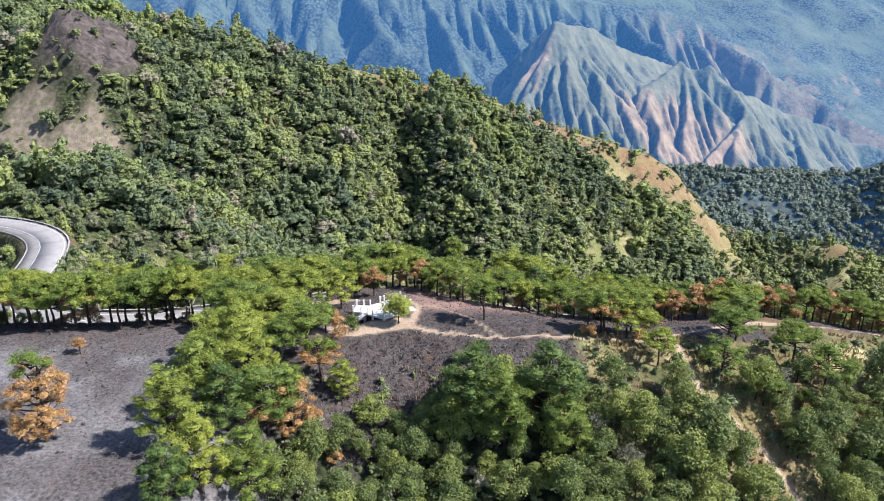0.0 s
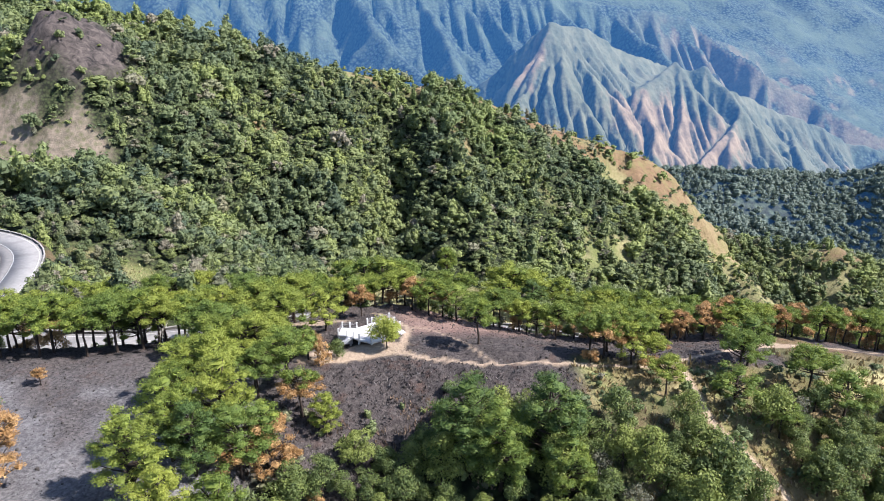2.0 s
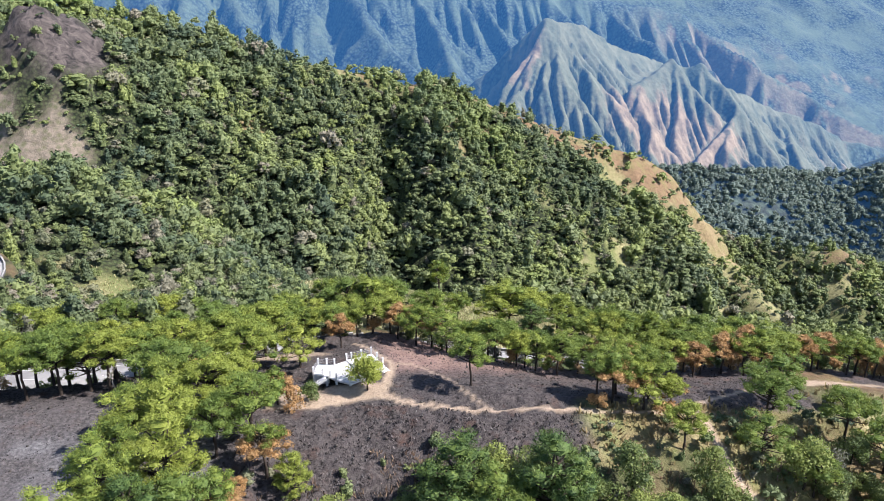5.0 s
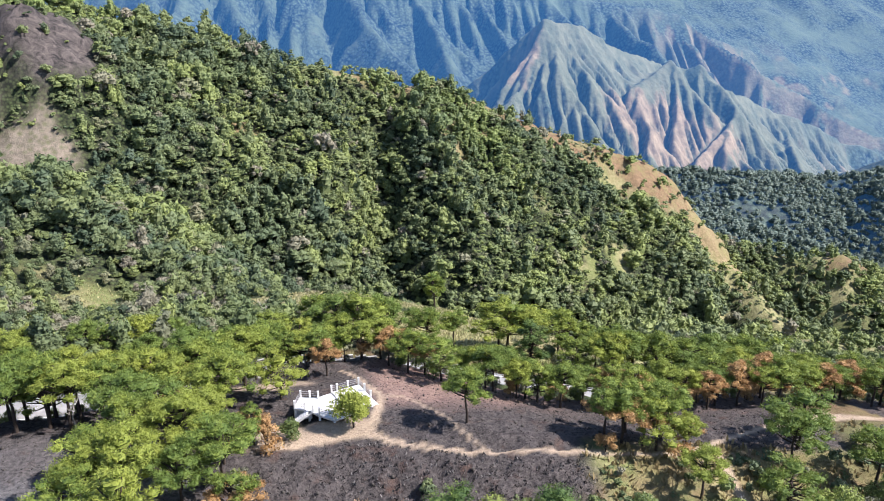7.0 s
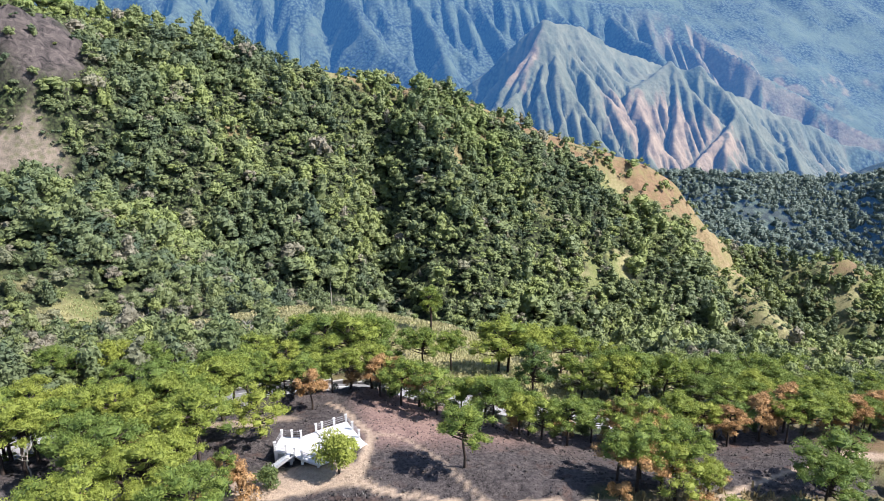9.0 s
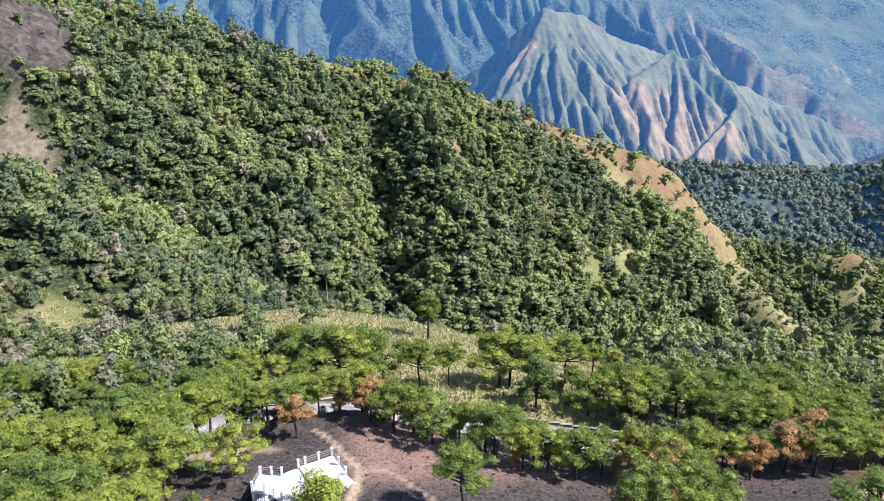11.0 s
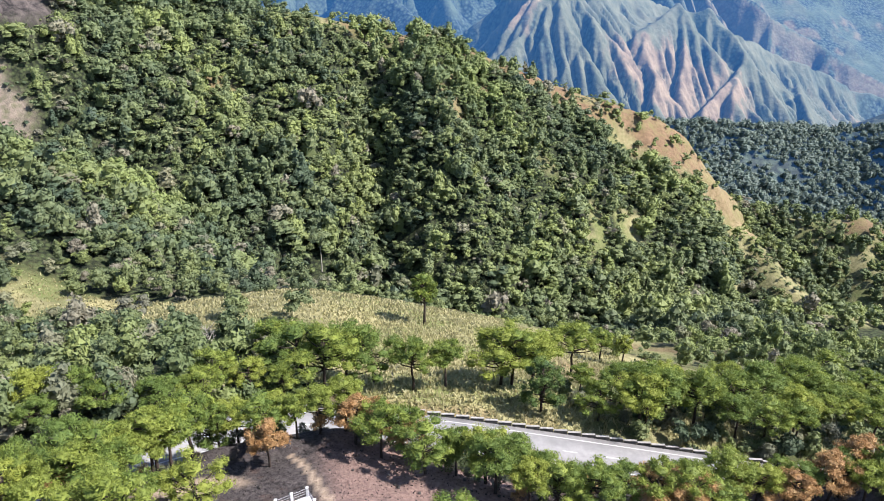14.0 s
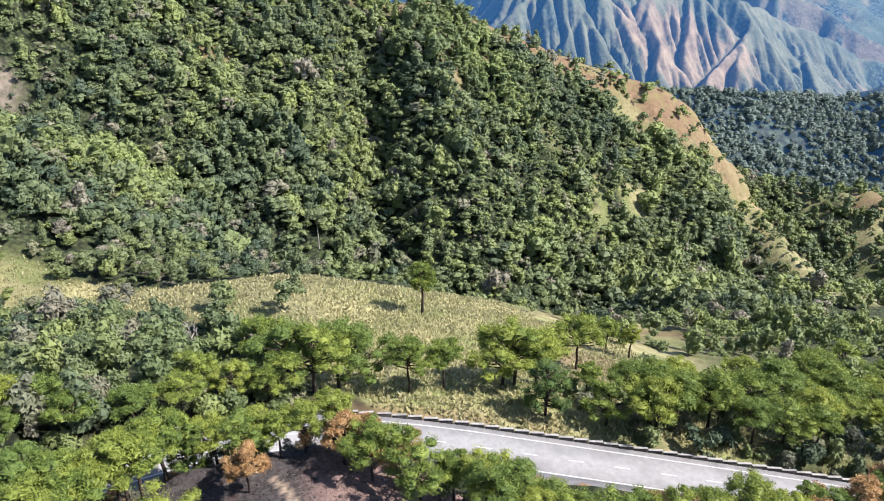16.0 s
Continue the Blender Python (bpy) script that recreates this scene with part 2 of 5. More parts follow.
def along(x, y, line, reach=None):
    """Distance to a polyline of (x, y, value) and the value there; beyond reach the distance is just large."""
    x, y = np.asarray(x, float), np.asarray(y, float)
    if reach is not None:
        p = np.array(line)
        near = (x > p[:, 0].min() - reach) & (x < p[:, 0].max() + reach) & (y > p[:, 1].min() - reach) & (y < p[:, 1].max() + reach)
        best, val = np.full(x.shape, 1e3), np.zeros(x.shape)
        if near.any():
            best[near], val[near] = along(x[near], y[near], line)
        return best, val
    best, val = np.full(x.shape, 1e18), np.zeros(x.shape)
    for (x0, y0, v0), (x1, y1, v1) in zip(line[:-1], line[1:]):
        dx, dy = x1 - x0, y1 - y0
        s = np.clip(((x - x0) * dx + (y - y0) * dy) / (dx * dx + dy * dy), 0, 1)
        d = (x - x0 - s * dx) ** 2 + (y - y0 - s * dy) ** 2
        near = d < best
        best, val = np.where(near, d, best), np.where(near, v0 + s * (v1 - v0), val)
    return np.sqrt(best), val


def rounded(line, times=2):
    """Cuts the corners of a polyline."""
    for _ in range(times):
        out = [line[0]]
        for p, q in zip(line[:-1], line[1:]):
            out += [tuple(0.75 * a + 0.25 * b for a, b in zip(p, q)), tuple(0.25 * a + 0.75 * b for a, b in zip(p, q))]
        line = out + [line[-1]]
    return line


ROAD = rounded([(-172, 232, -14), (-117, 222, -13), (-94, 210, -12.5), (-79, 192, -11.5), (-72, 168, -9.8), (-68, 142, -7.5),
                (-58, 123, -5.7), (-42, 116.5, -5), (-25, 118, -5.5), (-14.5, 122.5, -6.3), (-7, 128, -8), (4, 133, -10.4), (19, 134.2, -13.4),
                (44, 128.8, -16.8), (64, 124.5, -19.5), (84, 120.1, -22.3), (110, 113, -26), (150, 104, -32), (220, 92, -44)])
ROAD_HALF = 4.9
TRAIL_MAIN = rounded([(-5, 95.5, 1.2), (0.8, 94.8, 1.4), (3.3, 96.0, 1.6), (9.6, 96.1, 1.3), (11.7, 93.9, 0.75), (14.8, 92.4, 0.6), (18.5, 91.1, 0.55), (30.4, 89.1, 0.55), (37.6, 88.6, 0.5), (43.5, 88.2, 0.5),
                      (51.5, 91.4, 0.6), (58, 94, 0.6), (72, 97, 0.9), (85, 97.5, 0.9), (97, 97, 0.6)])
TRAIL_BACK = rounded([(9.6, 96.2, 1.1), (10.8, 101, 1.0), (11.9, 105.4, 0.9), (10.2, 108.1, 0.7), (8.5, 113.6, 0.6), (6.6, 117, 0.5)])
TRAIL_LOOP = rounded([(11.9, 105.4, 0.5), (14.8, 105.0, 0.5), (17.9, 100.4, 0.5), (20.3, 94.4, 0.45), (22.6, 90.6, 0.45)])
TRAIL_DOWN = rounded([(49.5, 90, 0.7), (49.3, 84, 0.9), (49.2, 78.5, 1.0), (51, 76.2, 1.0), (54, 73.5, 0.9), (57, 69, 0.8), (60, 62, 0.7)])


def row_y(x):
    """The line of pines along the back of the burnt ground."""
    return np.interp(x, [-80, -60, -40, -25, -10, -3, 5, 13, 20, 30, 45, 60, 75, 100, 130], [118, 112, 108, 108.5, 116, 121, 123, 122, 116, 108.5, 106.5, 106.5, 107, 102, 97])


RIDGE_FAR = 478.0
SPURS = [[(214, 481, -60), (236, 478, -76), (250, 465, -97), (259, 451, -119), (265, 430, -127), (269, 408, -138), (275, 380, -147), (284, 348, -168)],
         [(240, 490, -92), (266, 497, -113), (294, 490, -123), (321, 475, -129), (322, 430, -158), (327, 398, -176)],
         [(321, 475, -131), (358, 460, -126), (393, 460, -148), (450, 455, -175)],
         [(358, 460, -126), (341, 420, -146), (352, 385, -170)]]


def crest(x):
    z = np.interp(x, [-160, -90, -45, -20, 5, 30, 57, 75, 110, 160, 300], [6, 2, 1.2, 0.8, 0.3, 0.5, -2.4, -3.6, -11, -24, -60])
    edge = np.interp(x, [-160, -75, -58, -20, -10, 0, 10, 16, 29, 41, 54, 66, 110, 300], [92, 80, 58, 60, 82, 91, 93, 90.5, 87, 85.5, 88, 91, 92, 92])
    return z, edge


def ridge_y(x):
    """Where the crest of the mountain across the valley runs."""
    return RIDGE_FAR - 0.1 * np.minimum(0, x + 60)


def height(x, y):
    x, y = np.asarray(x, float), np.asarray(y, float)
    zc, edge = crest(x)
    front = np.maximum(0, edge - y)
    back = np.maximum(0, y - np.interp(x, [-30, 10, 20, 30, 45, 60], [100, 101, 96, 92, 92, 95]))
    fall = np.interp(x, [-80, -20, 10, 20, 32, 60, 80, 120], [0.22, 0.16, 0.17, 0.24, 0.3, 0.3, 0.26, 0.22])
    a = zc - 0.3 * front - 0.36 * np.maximum(0, front - 9) - fall * back - 0.35 * np.maximum(0, back - np.interp(x, [10, 20, 40, 70], [24, 21, 17, 15]))
    a = np.maximum(a, -75 + 6 * fbm(x / 40, y / 40, 3, 5) - 0.6 * np.maximum(0, y - 120))
    a = a + 0.9 * gauss(x, y, 24, 107, 9, 8) - 1.1 * gauss(x, y, 1.0, 101.5, 2.2, 2.4)
    # the slope behind the road, and the head of the valley
    b = -9.3 - 0.37 * (y - 135) - 0.165 * np.maximum(x, -10) - 9 * gauss(x, y, -62, 225, 28, 38) + 7.5 * gauss(x, y, 22, 208, 28, 30) + 2.2 * gauss(x, y, 37, 150, 9, 6) + 15 * gauss(x, y, -100, 270, 70, 70) + 50 * gauss(x, y, -105, 315, 50, 50)
    b = b - 0.06 * np.maximum(0, y - 185) - 0.4 * np.maximum(0, y - 240) * step(x, -60, 10) * (1 - step(x, 100, 150))
    b = np.where(y < 118, np.minimum(b, -9.5 + 0.6 * (y - 118)) - 0.12 * np.maximum(x - 20, 0), b)
    b = b + 2.5 * fbm(x / 28, y / 28, 4, 9) * step(y, 138, 165)
    near = smax(a, b, 4.0)
    # the mountain across the valley
    zr = np.interp(x, [-700, -300, -140, -107, -81, -59, -23, 13, 46, 71, 92, 117, 140, 167, 195, 220, 236, 262, 300, 360, 700],
                   [170, 90, 41, 36, 31, 26, 11.5, 5, -4.5, -5, -14, -23, -33.5, -42.5, -52, -62, -75, -118, -160, -178, -240])
    yr = ridge_y(x)
    down = np.maximum(0, yr - y)
    c = zr - 0.6 * down - 0.5 * np.maximum(0, y - yr)
    c = c - 0.34 * down * step(x, 205, 245) + 2.2 * fbm(x / 10, y / 10, 3, 22) * step(x, 90, 130)
    body = step(down, 4, 40)
    bend = 5 * np.sin((y - 300) / 26)
    c = c - (17 + 7 * step(y, 340, 420)) * np.exp(-0.5 * ((x - 31 - bend - 0.12 * (y - 395)) / 9) ** 2) * body
    c = c + 10 * np.exp(-0.5 * ((x - 68 - bend * 0.5 + 0.06 * (y - 410)) / 11) ** 2) * body * step(y, 330, 400)
    c = c + (17 * (ridged(x / 62 + 0.25 * fbm(x / 60, y / 60, 2, 3), y / 230, 3, 21) - 0.6) + 4 * fbm(x / 24, y / 50, 4, 8)) * body
    for line in SPURS:
        c = smax(c, ridge_line(x + 2.5 * fbm(x / 16, y / 16, 3, 23), y, line, 0.62) + 1.5 * fbm(x / 10, y / 10, 3, 24), 4.0)
    crag = gauss(x, y, -130, 402, 22, 22)
    c = c + 50 * gauss(x, y, -132, 402, 26, 24) + crag * (10 * fbm(x / 13, y / 9, 4, 46) + 7 * (ridged(x / 9, y / 9, 3, 47) - 0.6))
    z = smax(near, c, 10.0) + 11 * gauss(x, y, 250, 330, 40, 13)
    return z


def ridge_line(x, y, line, slope, gully=0.0, size=40.0, seed=0):
    """A ridge along a polyline of (x, y, height), its sides cut by gullies that run down from the crest."""
    d, h = along(x, y, line)
    if gully:
        (x0, y0, _), (x1, y1, _) = line[0], line[-1]
        s = ((x - x0) * (x1 - x0) + (y - y0) * (y1 - y0)) / math.hypot(x1 - x0, y1 - y0)
        cut = np.abs(vnoise(s / size + 0.25 * fbm(x / size, y / size, 2, seed + 1), d / (size * 7), seed) * 2 - 1)
        cut = cut + 0.35 * np.abs(vnoise(s / size * 2.3, d / (size * 4), seed + 5) * 2 - 1)
        h = h - gully * np.minimum(d, 190) * cut
    return h - slope * d


def spurred(x, y, line, fall, steepness, gap, reach, seed):
    """A sharp ridge along a polyline of (x, y, height) that sends spurs down both its sides."""
    r = np.random.default_rng(seed)
    p = np.array(line, float)
    s = np.concatenate([[0], np.cumsum(np.hypot(np.diff(p[:, 0]), np.diff(p[:, 1])))])
    z = ridge_line(x, y, line, steepness)
    at = 0.35 * gap
    while at < s[-1]:
        cx, cy, h = (np.interp(at, s, p[:, k]) for k in range(3))
        k = min(np.searchsorted(s, at), len(s) - 1)
        dx, dy = p[k, 0] - p[k - 1, 0], p[k, 1] - p[k - 1, 1]
        lean = (1 if p[k, 2] < p[k - 1, 2] else -1) * r.uniform(0.1, 0.8)
        for side in (-1, 1):
            a = math.atan2(dy, dx) + side * (math.pi / 2 - lean)
            n = reach * r.uniform(0.6, 1.15)
            f = fall * r.uniform(0.85, 1.15)
            b = a + r.uniform(-0.4, 0.4)
            mid = (cx + 0.5 * n * math.cos(a), cy + 0.5 * n * math.sin(a), h - 3 - 0.5 * n * f)
            end = (mid[0] + 0.5 * n * math.cos(b), mid[1] + 0.5 * n * math.sin(b), mid[2] - 0.5 * n * f * 1.15)
            z = np.maximum(z, ridge_line(x, y, [(cx, cy, h - 3), mid, end], steepness * 1.2))
        at += gap * r.uniform(0.65, 1.35)
    return z


def erode(z, rounds, rate):
    """Runs water down a height grid again and again, each cell to its lowest neighbour, and wears the channels in; gives the heights and the water."""
    ny, nx = z.shape
    own = np.arange(z.size).reshape(ny, nx)
    moves = [(dy, dx) for dy in (-1, 0, 1) for dx in (-1, 0, 1) if dy or dx]
    for _ in range(rounds):
        zp = np.pad(z, 1, mode="edge")
        op = np.pad(own, 1, mode="edge")
        best, into = np.zeros_like(z), own.copy()
        for dy, dx in moves:
            drop = (z - zp[1 + dy:1 + dy + ny, 1 + dx:1 + dx + nx]) / math.hypot(dx, dy)
            lower = drop > best
            best = np.where(lower, drop, best)
            into = np.where(lower, op[1 + dy:1 + dy + ny, 1 + dx:1 + dx + nx], into)
        water, target = [1.0] * z.size, into.ravel().tolist()
        for i in np.argsort(-z, axis=None, kind="stable").tolist():
            if target[i] != i:
                water[target[i]] += water[i]
        flow = np.array(water).reshape(ny, nx)
        worn = z - np.minimum(rate * np.sqrt(flow) * best, 0.6 * best)
        zp = np.pad(worn, 1, mode="edge")
        creep = 0.25 * (zp[:-2, 1:-1] + zp[2:, 1:-1] + zp[1:-1, :-2] + zp[1:-1, 2:]) - worn
        worn += 0.06 * creep
        z[1:-1, 1:-1] = worn[1:-1, 1:-1]
    return z, flow


class Relief:
    """A worn piece of country on a square grid, read between its corners."""

    def __init__(self, x0, x1, y0, y1, cell, f, rounds, rate):
        self.x, self.y, self.cell = np.arange(x0, x1, cell), np.arange(y0, y1, cell), cell
        gx, gy = np.meshgrid(self.x, self.y)
        self.z, self.flow = erode(f(gx, gy), rounds, rate)

    def read(self, table, x, y, outside):
        u, v = (x - self.x[0]) / self.cell, (y - self.y[0]) / self.cell
        inside = (u >= 0) & (v >= 0) & (u <= len(self.x) - 1.001) & (v <= len(self.y) - 1.001)
        u, v = np.clip(u, 0, len(self.x) - 1.001), np.clip(v, 0, len(self.y) - 1.001)
        i, j = u.astype(int), v.astype(int)
        u, v = u - i, v - j
        z = (table[j, i] * (1 - u) + table[j, i + 1] * u) * (1 - v) + (table[j + 1, i] * (1 - u) + table[j + 1, i + 1] * u) * v
        return np.where(inside, z, outside)


PEAK_LINES = [[(367, 1680, -169), (401, 1660, -148), (429, 1630, -73), (456, 1600, 4), (496, 1610, -6), (563, 1640, -12), (600, 1650, -34), (638, 1660, -56), (726, 1690, -81), (789, 1700, -106)],
              [(456, 1600, 4), (430, 1540, -66), (404, 1490, -117), (354, 1440, -138)],
              [(425, 1530, -82), (445, 1480, -139), (461, 1430, -172), (504, 1380, -214)],
              [(496, 1610, -6), (505, 1550, -68), (519, 1490, -131), (522, 1440, -169)],
              [(600, 1650, -34), (603, 1590, -108), (584, 1540, -156)],
              [(754, 1600, -81), (687, 1560, -113), (623, 1520, -142), (560, 1480, -170), (515, 1430, -201)],
              [(687, 1560, -113), (640, 1500, -152), (598, 1450, -184), (548, 1390, -218)],
              [(754, 1600, -81), (744, 1530, -140), (712, 1470, -196), (672, 1400, -246)],
              [(640, 1500, -152), (643, 1440, -195), (615, 1380, -234)],
              [(754, 1600, -81), (799, 1620, -107), (828, 1600, -95), (849, 1570, -123), (865, 1545, -144), (870, 1510, -182), (846, 1470, -211), (798, 1410, -240)],
              [(846, 1470, -211), (844, 1410, -259), (844, 1350, -287)],
              [(864, 1500, -193), (779, 1430, -232), (700, 1350, -282)],
              [(828, 1600, -95), (788, 1530, -165), (718, 1450, -228), (649, 1370, -273)],
              [(873, 1560, -146), (954, 1600, -172), (1041, 1620, -209), (1147, 1640, -244), (1253, 1650, -294), (1418, 1650, -342)],
              [(1041, 1620, -209), (1021, 1530, -258), (989, 1430, -293)]]


def valley_floor(x, y):
    z = np.interp(y, [500, 620, 760, 1000, 1300, 2000, 3000, 4600], [-190, -235, -265, -300, -370, -400, -330, -300])
    return z + 40 * fbm(x / 420, y / 420, 4, 40)


def rough_peaks(x, y):
    px, py = x + 7 * fbm(x / 45, y / 45, 3, 43), y + 7 * fbm(x / 45, y / 45, 3, 44)
    z = valley_floor(x, y)
    for line in PEAK_LINES:
        z = np.maximum(z, ridge_line(px, py, line, 0.92))
    return z + 4.5 * fbm(x / 26, y / 26, 4, 45) + 5 * fbm(x / 70, y / 70, 3, 46)


def rough_ranges(x, y):
    wx, wy = x + 30 * fbm(x / 160, y / 160, 3, 41), y + 30 * fbm(x / 160, y / 160, 3, 42)
    z = valley_floor(x, y)
    z = np.maximum(z, spurred(wx, wy, [(-2500, 2300, 300), (-900, 2400, 250), (220, 2400, 122), (570, 2400, 98), (828, 2350, 47), (1088, 2300, 5), (1229, 2300, -72), (1350, 2300, -108),
                                       (1432, 2300, -136), (1499, 2300, -181), (1627, 2300, -220), (1847, 2300, -206), (2300, 2350, -150), (2800, 2400, -160)], 0.45, 0.62, 190, 620, 7))
    return z + 8 * fbm(x / 60, y / 60, 4, 47)


PEAKS = Relief(300, 1460, 1240, 1780, 5.0, rough_peaks, 36, 0.04)
RANGES = Relief(-900, 2500, 1770, 2480, 11.0, rough_ranges, 40, 0.045)


def far_height(x, y):
    x, y = np.asarray(x, float), np.asarray(y, float)
    z = valley_floor(x, y)
    wx, wy = x + 24 * fbm(x / 130, y / 130, 3, 41), y + 24 * fbm(x / 130, y / 130, 3, 42)
    # the wooded hills beyond the near valley
    hills = ridge_line(wx, wy, [(250, 800, -150), (390, 850, -158), (480, 830, -160), (620, 860, -178), (705, 850, -168), (1000, 900, -120)], 0.42, 0.16, 70, 12)
    hills = np.maximum(hills, ridge_line(wx, wy, [(300, 690, -150), (380, 680, -168), (470, 650, -192), (560, 600, -215)], 0.42, 0.14, 50, 13))
    hills = np.maximum(hills, ridge_line(wx, wy, [(660, 800, -165), (640, 700, -190), (600, 620, -215)], 0.45, 0.14, 50, 14))
    z = np.maximum(z, hills)
    z = np.maximum(z, PEAKS.read(PEAKS.z, x, y, -1e3) + 4.0 * fbm(x / 17, y / 17, 3, 62))
    z = np.maximum(z, RANGES.read(RANGES.z, x, y, -1e3))
    f = spurred(wx, wy, [(-1800, 3100, 420), (900, 3200, 330), (1500, 3200, -40), (1843, 3200, -98), (2192, 3200, -64), (2507, 3200, 6), (3300, 3200, 150)], 0.4, 0.5, 300, 700, 10)
    g = spurred(wx, wy, [(-2500, 3700, 800), (1000, 3750, 640), (2000, 3750, 470), (3100, 3700, 520)], 0.4, 0.5, 420, 900, 11)
    return np.maximum(z, np.maximum(f, g) + 50 * (ridged(x / 300, y / 300, 4, 61) - 0.55))


def land(x, y):
    """Height of the ground sheet, with the road bed cut into it."""
    z = smax(height(x, y), far_height(x, y), 8.0) if np.max(y) > 520 else height(x, y)
    d, h = along(x, y, ROAD, 15)
    w = 1 - step(d, ROAD_HALF + 0.9, ROAD_HALF + 6.5)
    z = z * (1 - w) + (h - 0.12) * w
    return z


def warp(x, y, amount=2.0, size=5.0):
    return x + amount * fbm(x / size, y / size, 3, 71), y + amount * fbm(x / size, y / size, 3, 72)


def masks(x, y):
    wx, wy = warp(x, y)
    fx, fy = warp(x, y, 0.14, 3.0)
    left = step(wx, -78, -73) * (1 - step(wx, -12, -8)) * step(wy, 40, 46) * (1 - step(wy, 106, 110))
    slope = step(wx, -13, -9) * (1 - step(wx, 31, 35)) * step(wy, 80 - 9 * (1 - step(x, 8, 14)), 84 - 9 * (1 - step(x, 8, 14))) * (1 - step(wy, 98, 101))
    mound = step(wx, 8, 10) * (1 - step(wx, 66, 70)) * step(wy, 89.5, 91) * (1 - step(wy, row_y(x) + 3, row_y(x) + 6))
    row = step(wx, -80, -75) * (1 - step(wx, 58, 62)) * step(wy, 98, 101) * (1 - step(wy, row_y(x) + 2, row_y(x) + 5))
    spot = gauss(wx, wy, 88, 102, 8, 6) > 0.5
    burn = np.clip(np.maximum.reduce([left, slope, mound, row, spot * 1.0]), 0, 1)
    singed = step(wx, 9, 13) * step(wy, 99, 106) * (1 - 0.8 * step(wx, 27, 38))
    pale = left * (0.25 + 0.75 * step(fbm(x / 9, y / 9, 4, 30), -0.35, 0.35)) * (1 - step(wy, 96, 104))
    soil = np.zeros_like(x)
    for line in (TRAIL_MAIN, TRAIL_BACK, TRAIL_LOOP, TRAIL_DOWN):
        d, w = along(fx, fy, line, 4)
        soil = np.maximum(soil, (0.6 if line is TRAIL_LOOP else 1.0) * (1 - step(d, w * 0.35, w * 0.8 + 0.01)))
    soil = np.maximum(soil, 1 - step(np.hypot((wx - 3.8) / 7.6, (wy - 97.2) / 2.5), 0.8, 1.0))
    soil = np.maximum(soil, 1 - step(np.hypot((wx - 72) / 7, (wy - 97) / 1.8), 0.7, 1.0))
    soil = np.maximum(soil, 0.8 * (1 - step(np.hypot((wx + 3) / 6.5, (wy - 112) / 2.4), 0.6, 1.0)))
    earth = 0.9 * gauss(wx, wy, 62, 170, 7, 6) + gauss(wx, wy, 92, 222, 14, 8) + gauss(wx, wy, 78, 100, 10, 5)
    d, _ = along(x, y, ROAD, 15)
    cut = (1 - step(d, 6.5, 9)) * step(fbm(x / 6, y / 6, 3, 33), -0.1, 0.3) * step(y, 125, 140)
    earth = np.maximum(earth, 0.6 * cut)
    dry = step(fbm(x / 20, y / 20, 4, 34), -0.3, 0.2)
    low = np.interp(x, [-110, -66, -33, -10, 8, 20, 50, 70], [235, 212, 188, 172, 146, 136, 128, 118])
    high = np.interp(x, [-76, -60, -40, -16, 0, 25, 50], [240, 236, 222, 206, 212, 218, 248])
    grass = step(wy, low, low + 5) * (1 - step(wy, high, high + 8)) * np.maximum(step(x, -76, -66), gauss(wx, wy, -78, 247, 7, 5)) * (0.6 + 0.4 * dry) * (1 - 0.7 * step(x - 0.35 * (y - 140), 66, 80)) * (1 - step(x, 120, 150))
    grass = np.maximum(grass, step(gauss(wx, wy, 228, 284, 42, 15), 0.4, 0.65))
    grass = np.maximum(grass, 0.7 * step(wx, 58, 66) * (1 - step(wx, 120, 140)) * step(wy, 105, 112) * (1 - step(wy, 135, 142)) * dry)
    grass = np.maximum(grass, step(wx, 30, 40) * (1 - step(wy, 92, 96)) * step(wy, 52, 58) * (0.25 + 0.3 * dry))
    grass = np.maximum.reduce([grass, 0.7 * step(gauss(wx, wy, 38, 84.5, 6, 4), 0.4, 0.6), 0.95 * step(gauss(wx, wy, 79, 84, 9, 5), 0.4, 0.6), 0.9 * (1 - step(along(x, y, TRAIL_DOWN, 8)[0] + 1.5 * fbm(x / 3, y / 3, 3, 49), 2.2, 4.2))])
    # the bare ridge top and spur across the valley
    yr = ridge_y(x)
    below = yr - y
    deep = np.interp(x, [80, 100, 120, 150, 175, 200, 225, 240], [2, 6, 11, 17, 25, 35, 36, 18])
    top = step(x, 82, 100) * (1 - step(x, 238, 248)) * step(below, -16, -6) * (1 - step(below + 9 * fbm(x / 12, y / 12, 4, 38), deep - 3, deep + 5))
    ledge = step(x, -110, -80) * (1 - step(x, 110, 140)) * (1 - step(np.abs(below) + 9 * fbm(x / 16, y / 16, 3, 37), 1, 7))
    d0 = along(x, y, SPURS[0])[0] + 6 * fbm(x / 11, y / 11, 3, 25)
    d1 = np.minimum.reduce([along(x, y, line)[0] for line in SPURS[1:]]) + 6 * fbm(x / 11, y / 11, 3, 26)
    wide = np.interp(y, [380, 430, 480], [4, 10, 26])
    blade = (1 - step(d0, wide, wide + 6)) * step(y, 375, 395)
    other = (1 - step(d1, 5, 10)) * step(y, 395, 405)
    bald = np.maximum.reduce([gauss(wx, wy, 72, 441, 5, 9), gauss(wx, wy, 76, 420, 4, 8), gauss(wx, wy, 95, 447, 6, 5), gauss(wx, wy, 95, 474, 7, 5), gauss(wx, wy, -40, 415, 9, 5), gauss(wx, wy, 55, 474, 5, 6)])
    bald = step(bald + 0.2 * fbm(x / 5, y / 5, 3, 27), 0.4, 0.7)
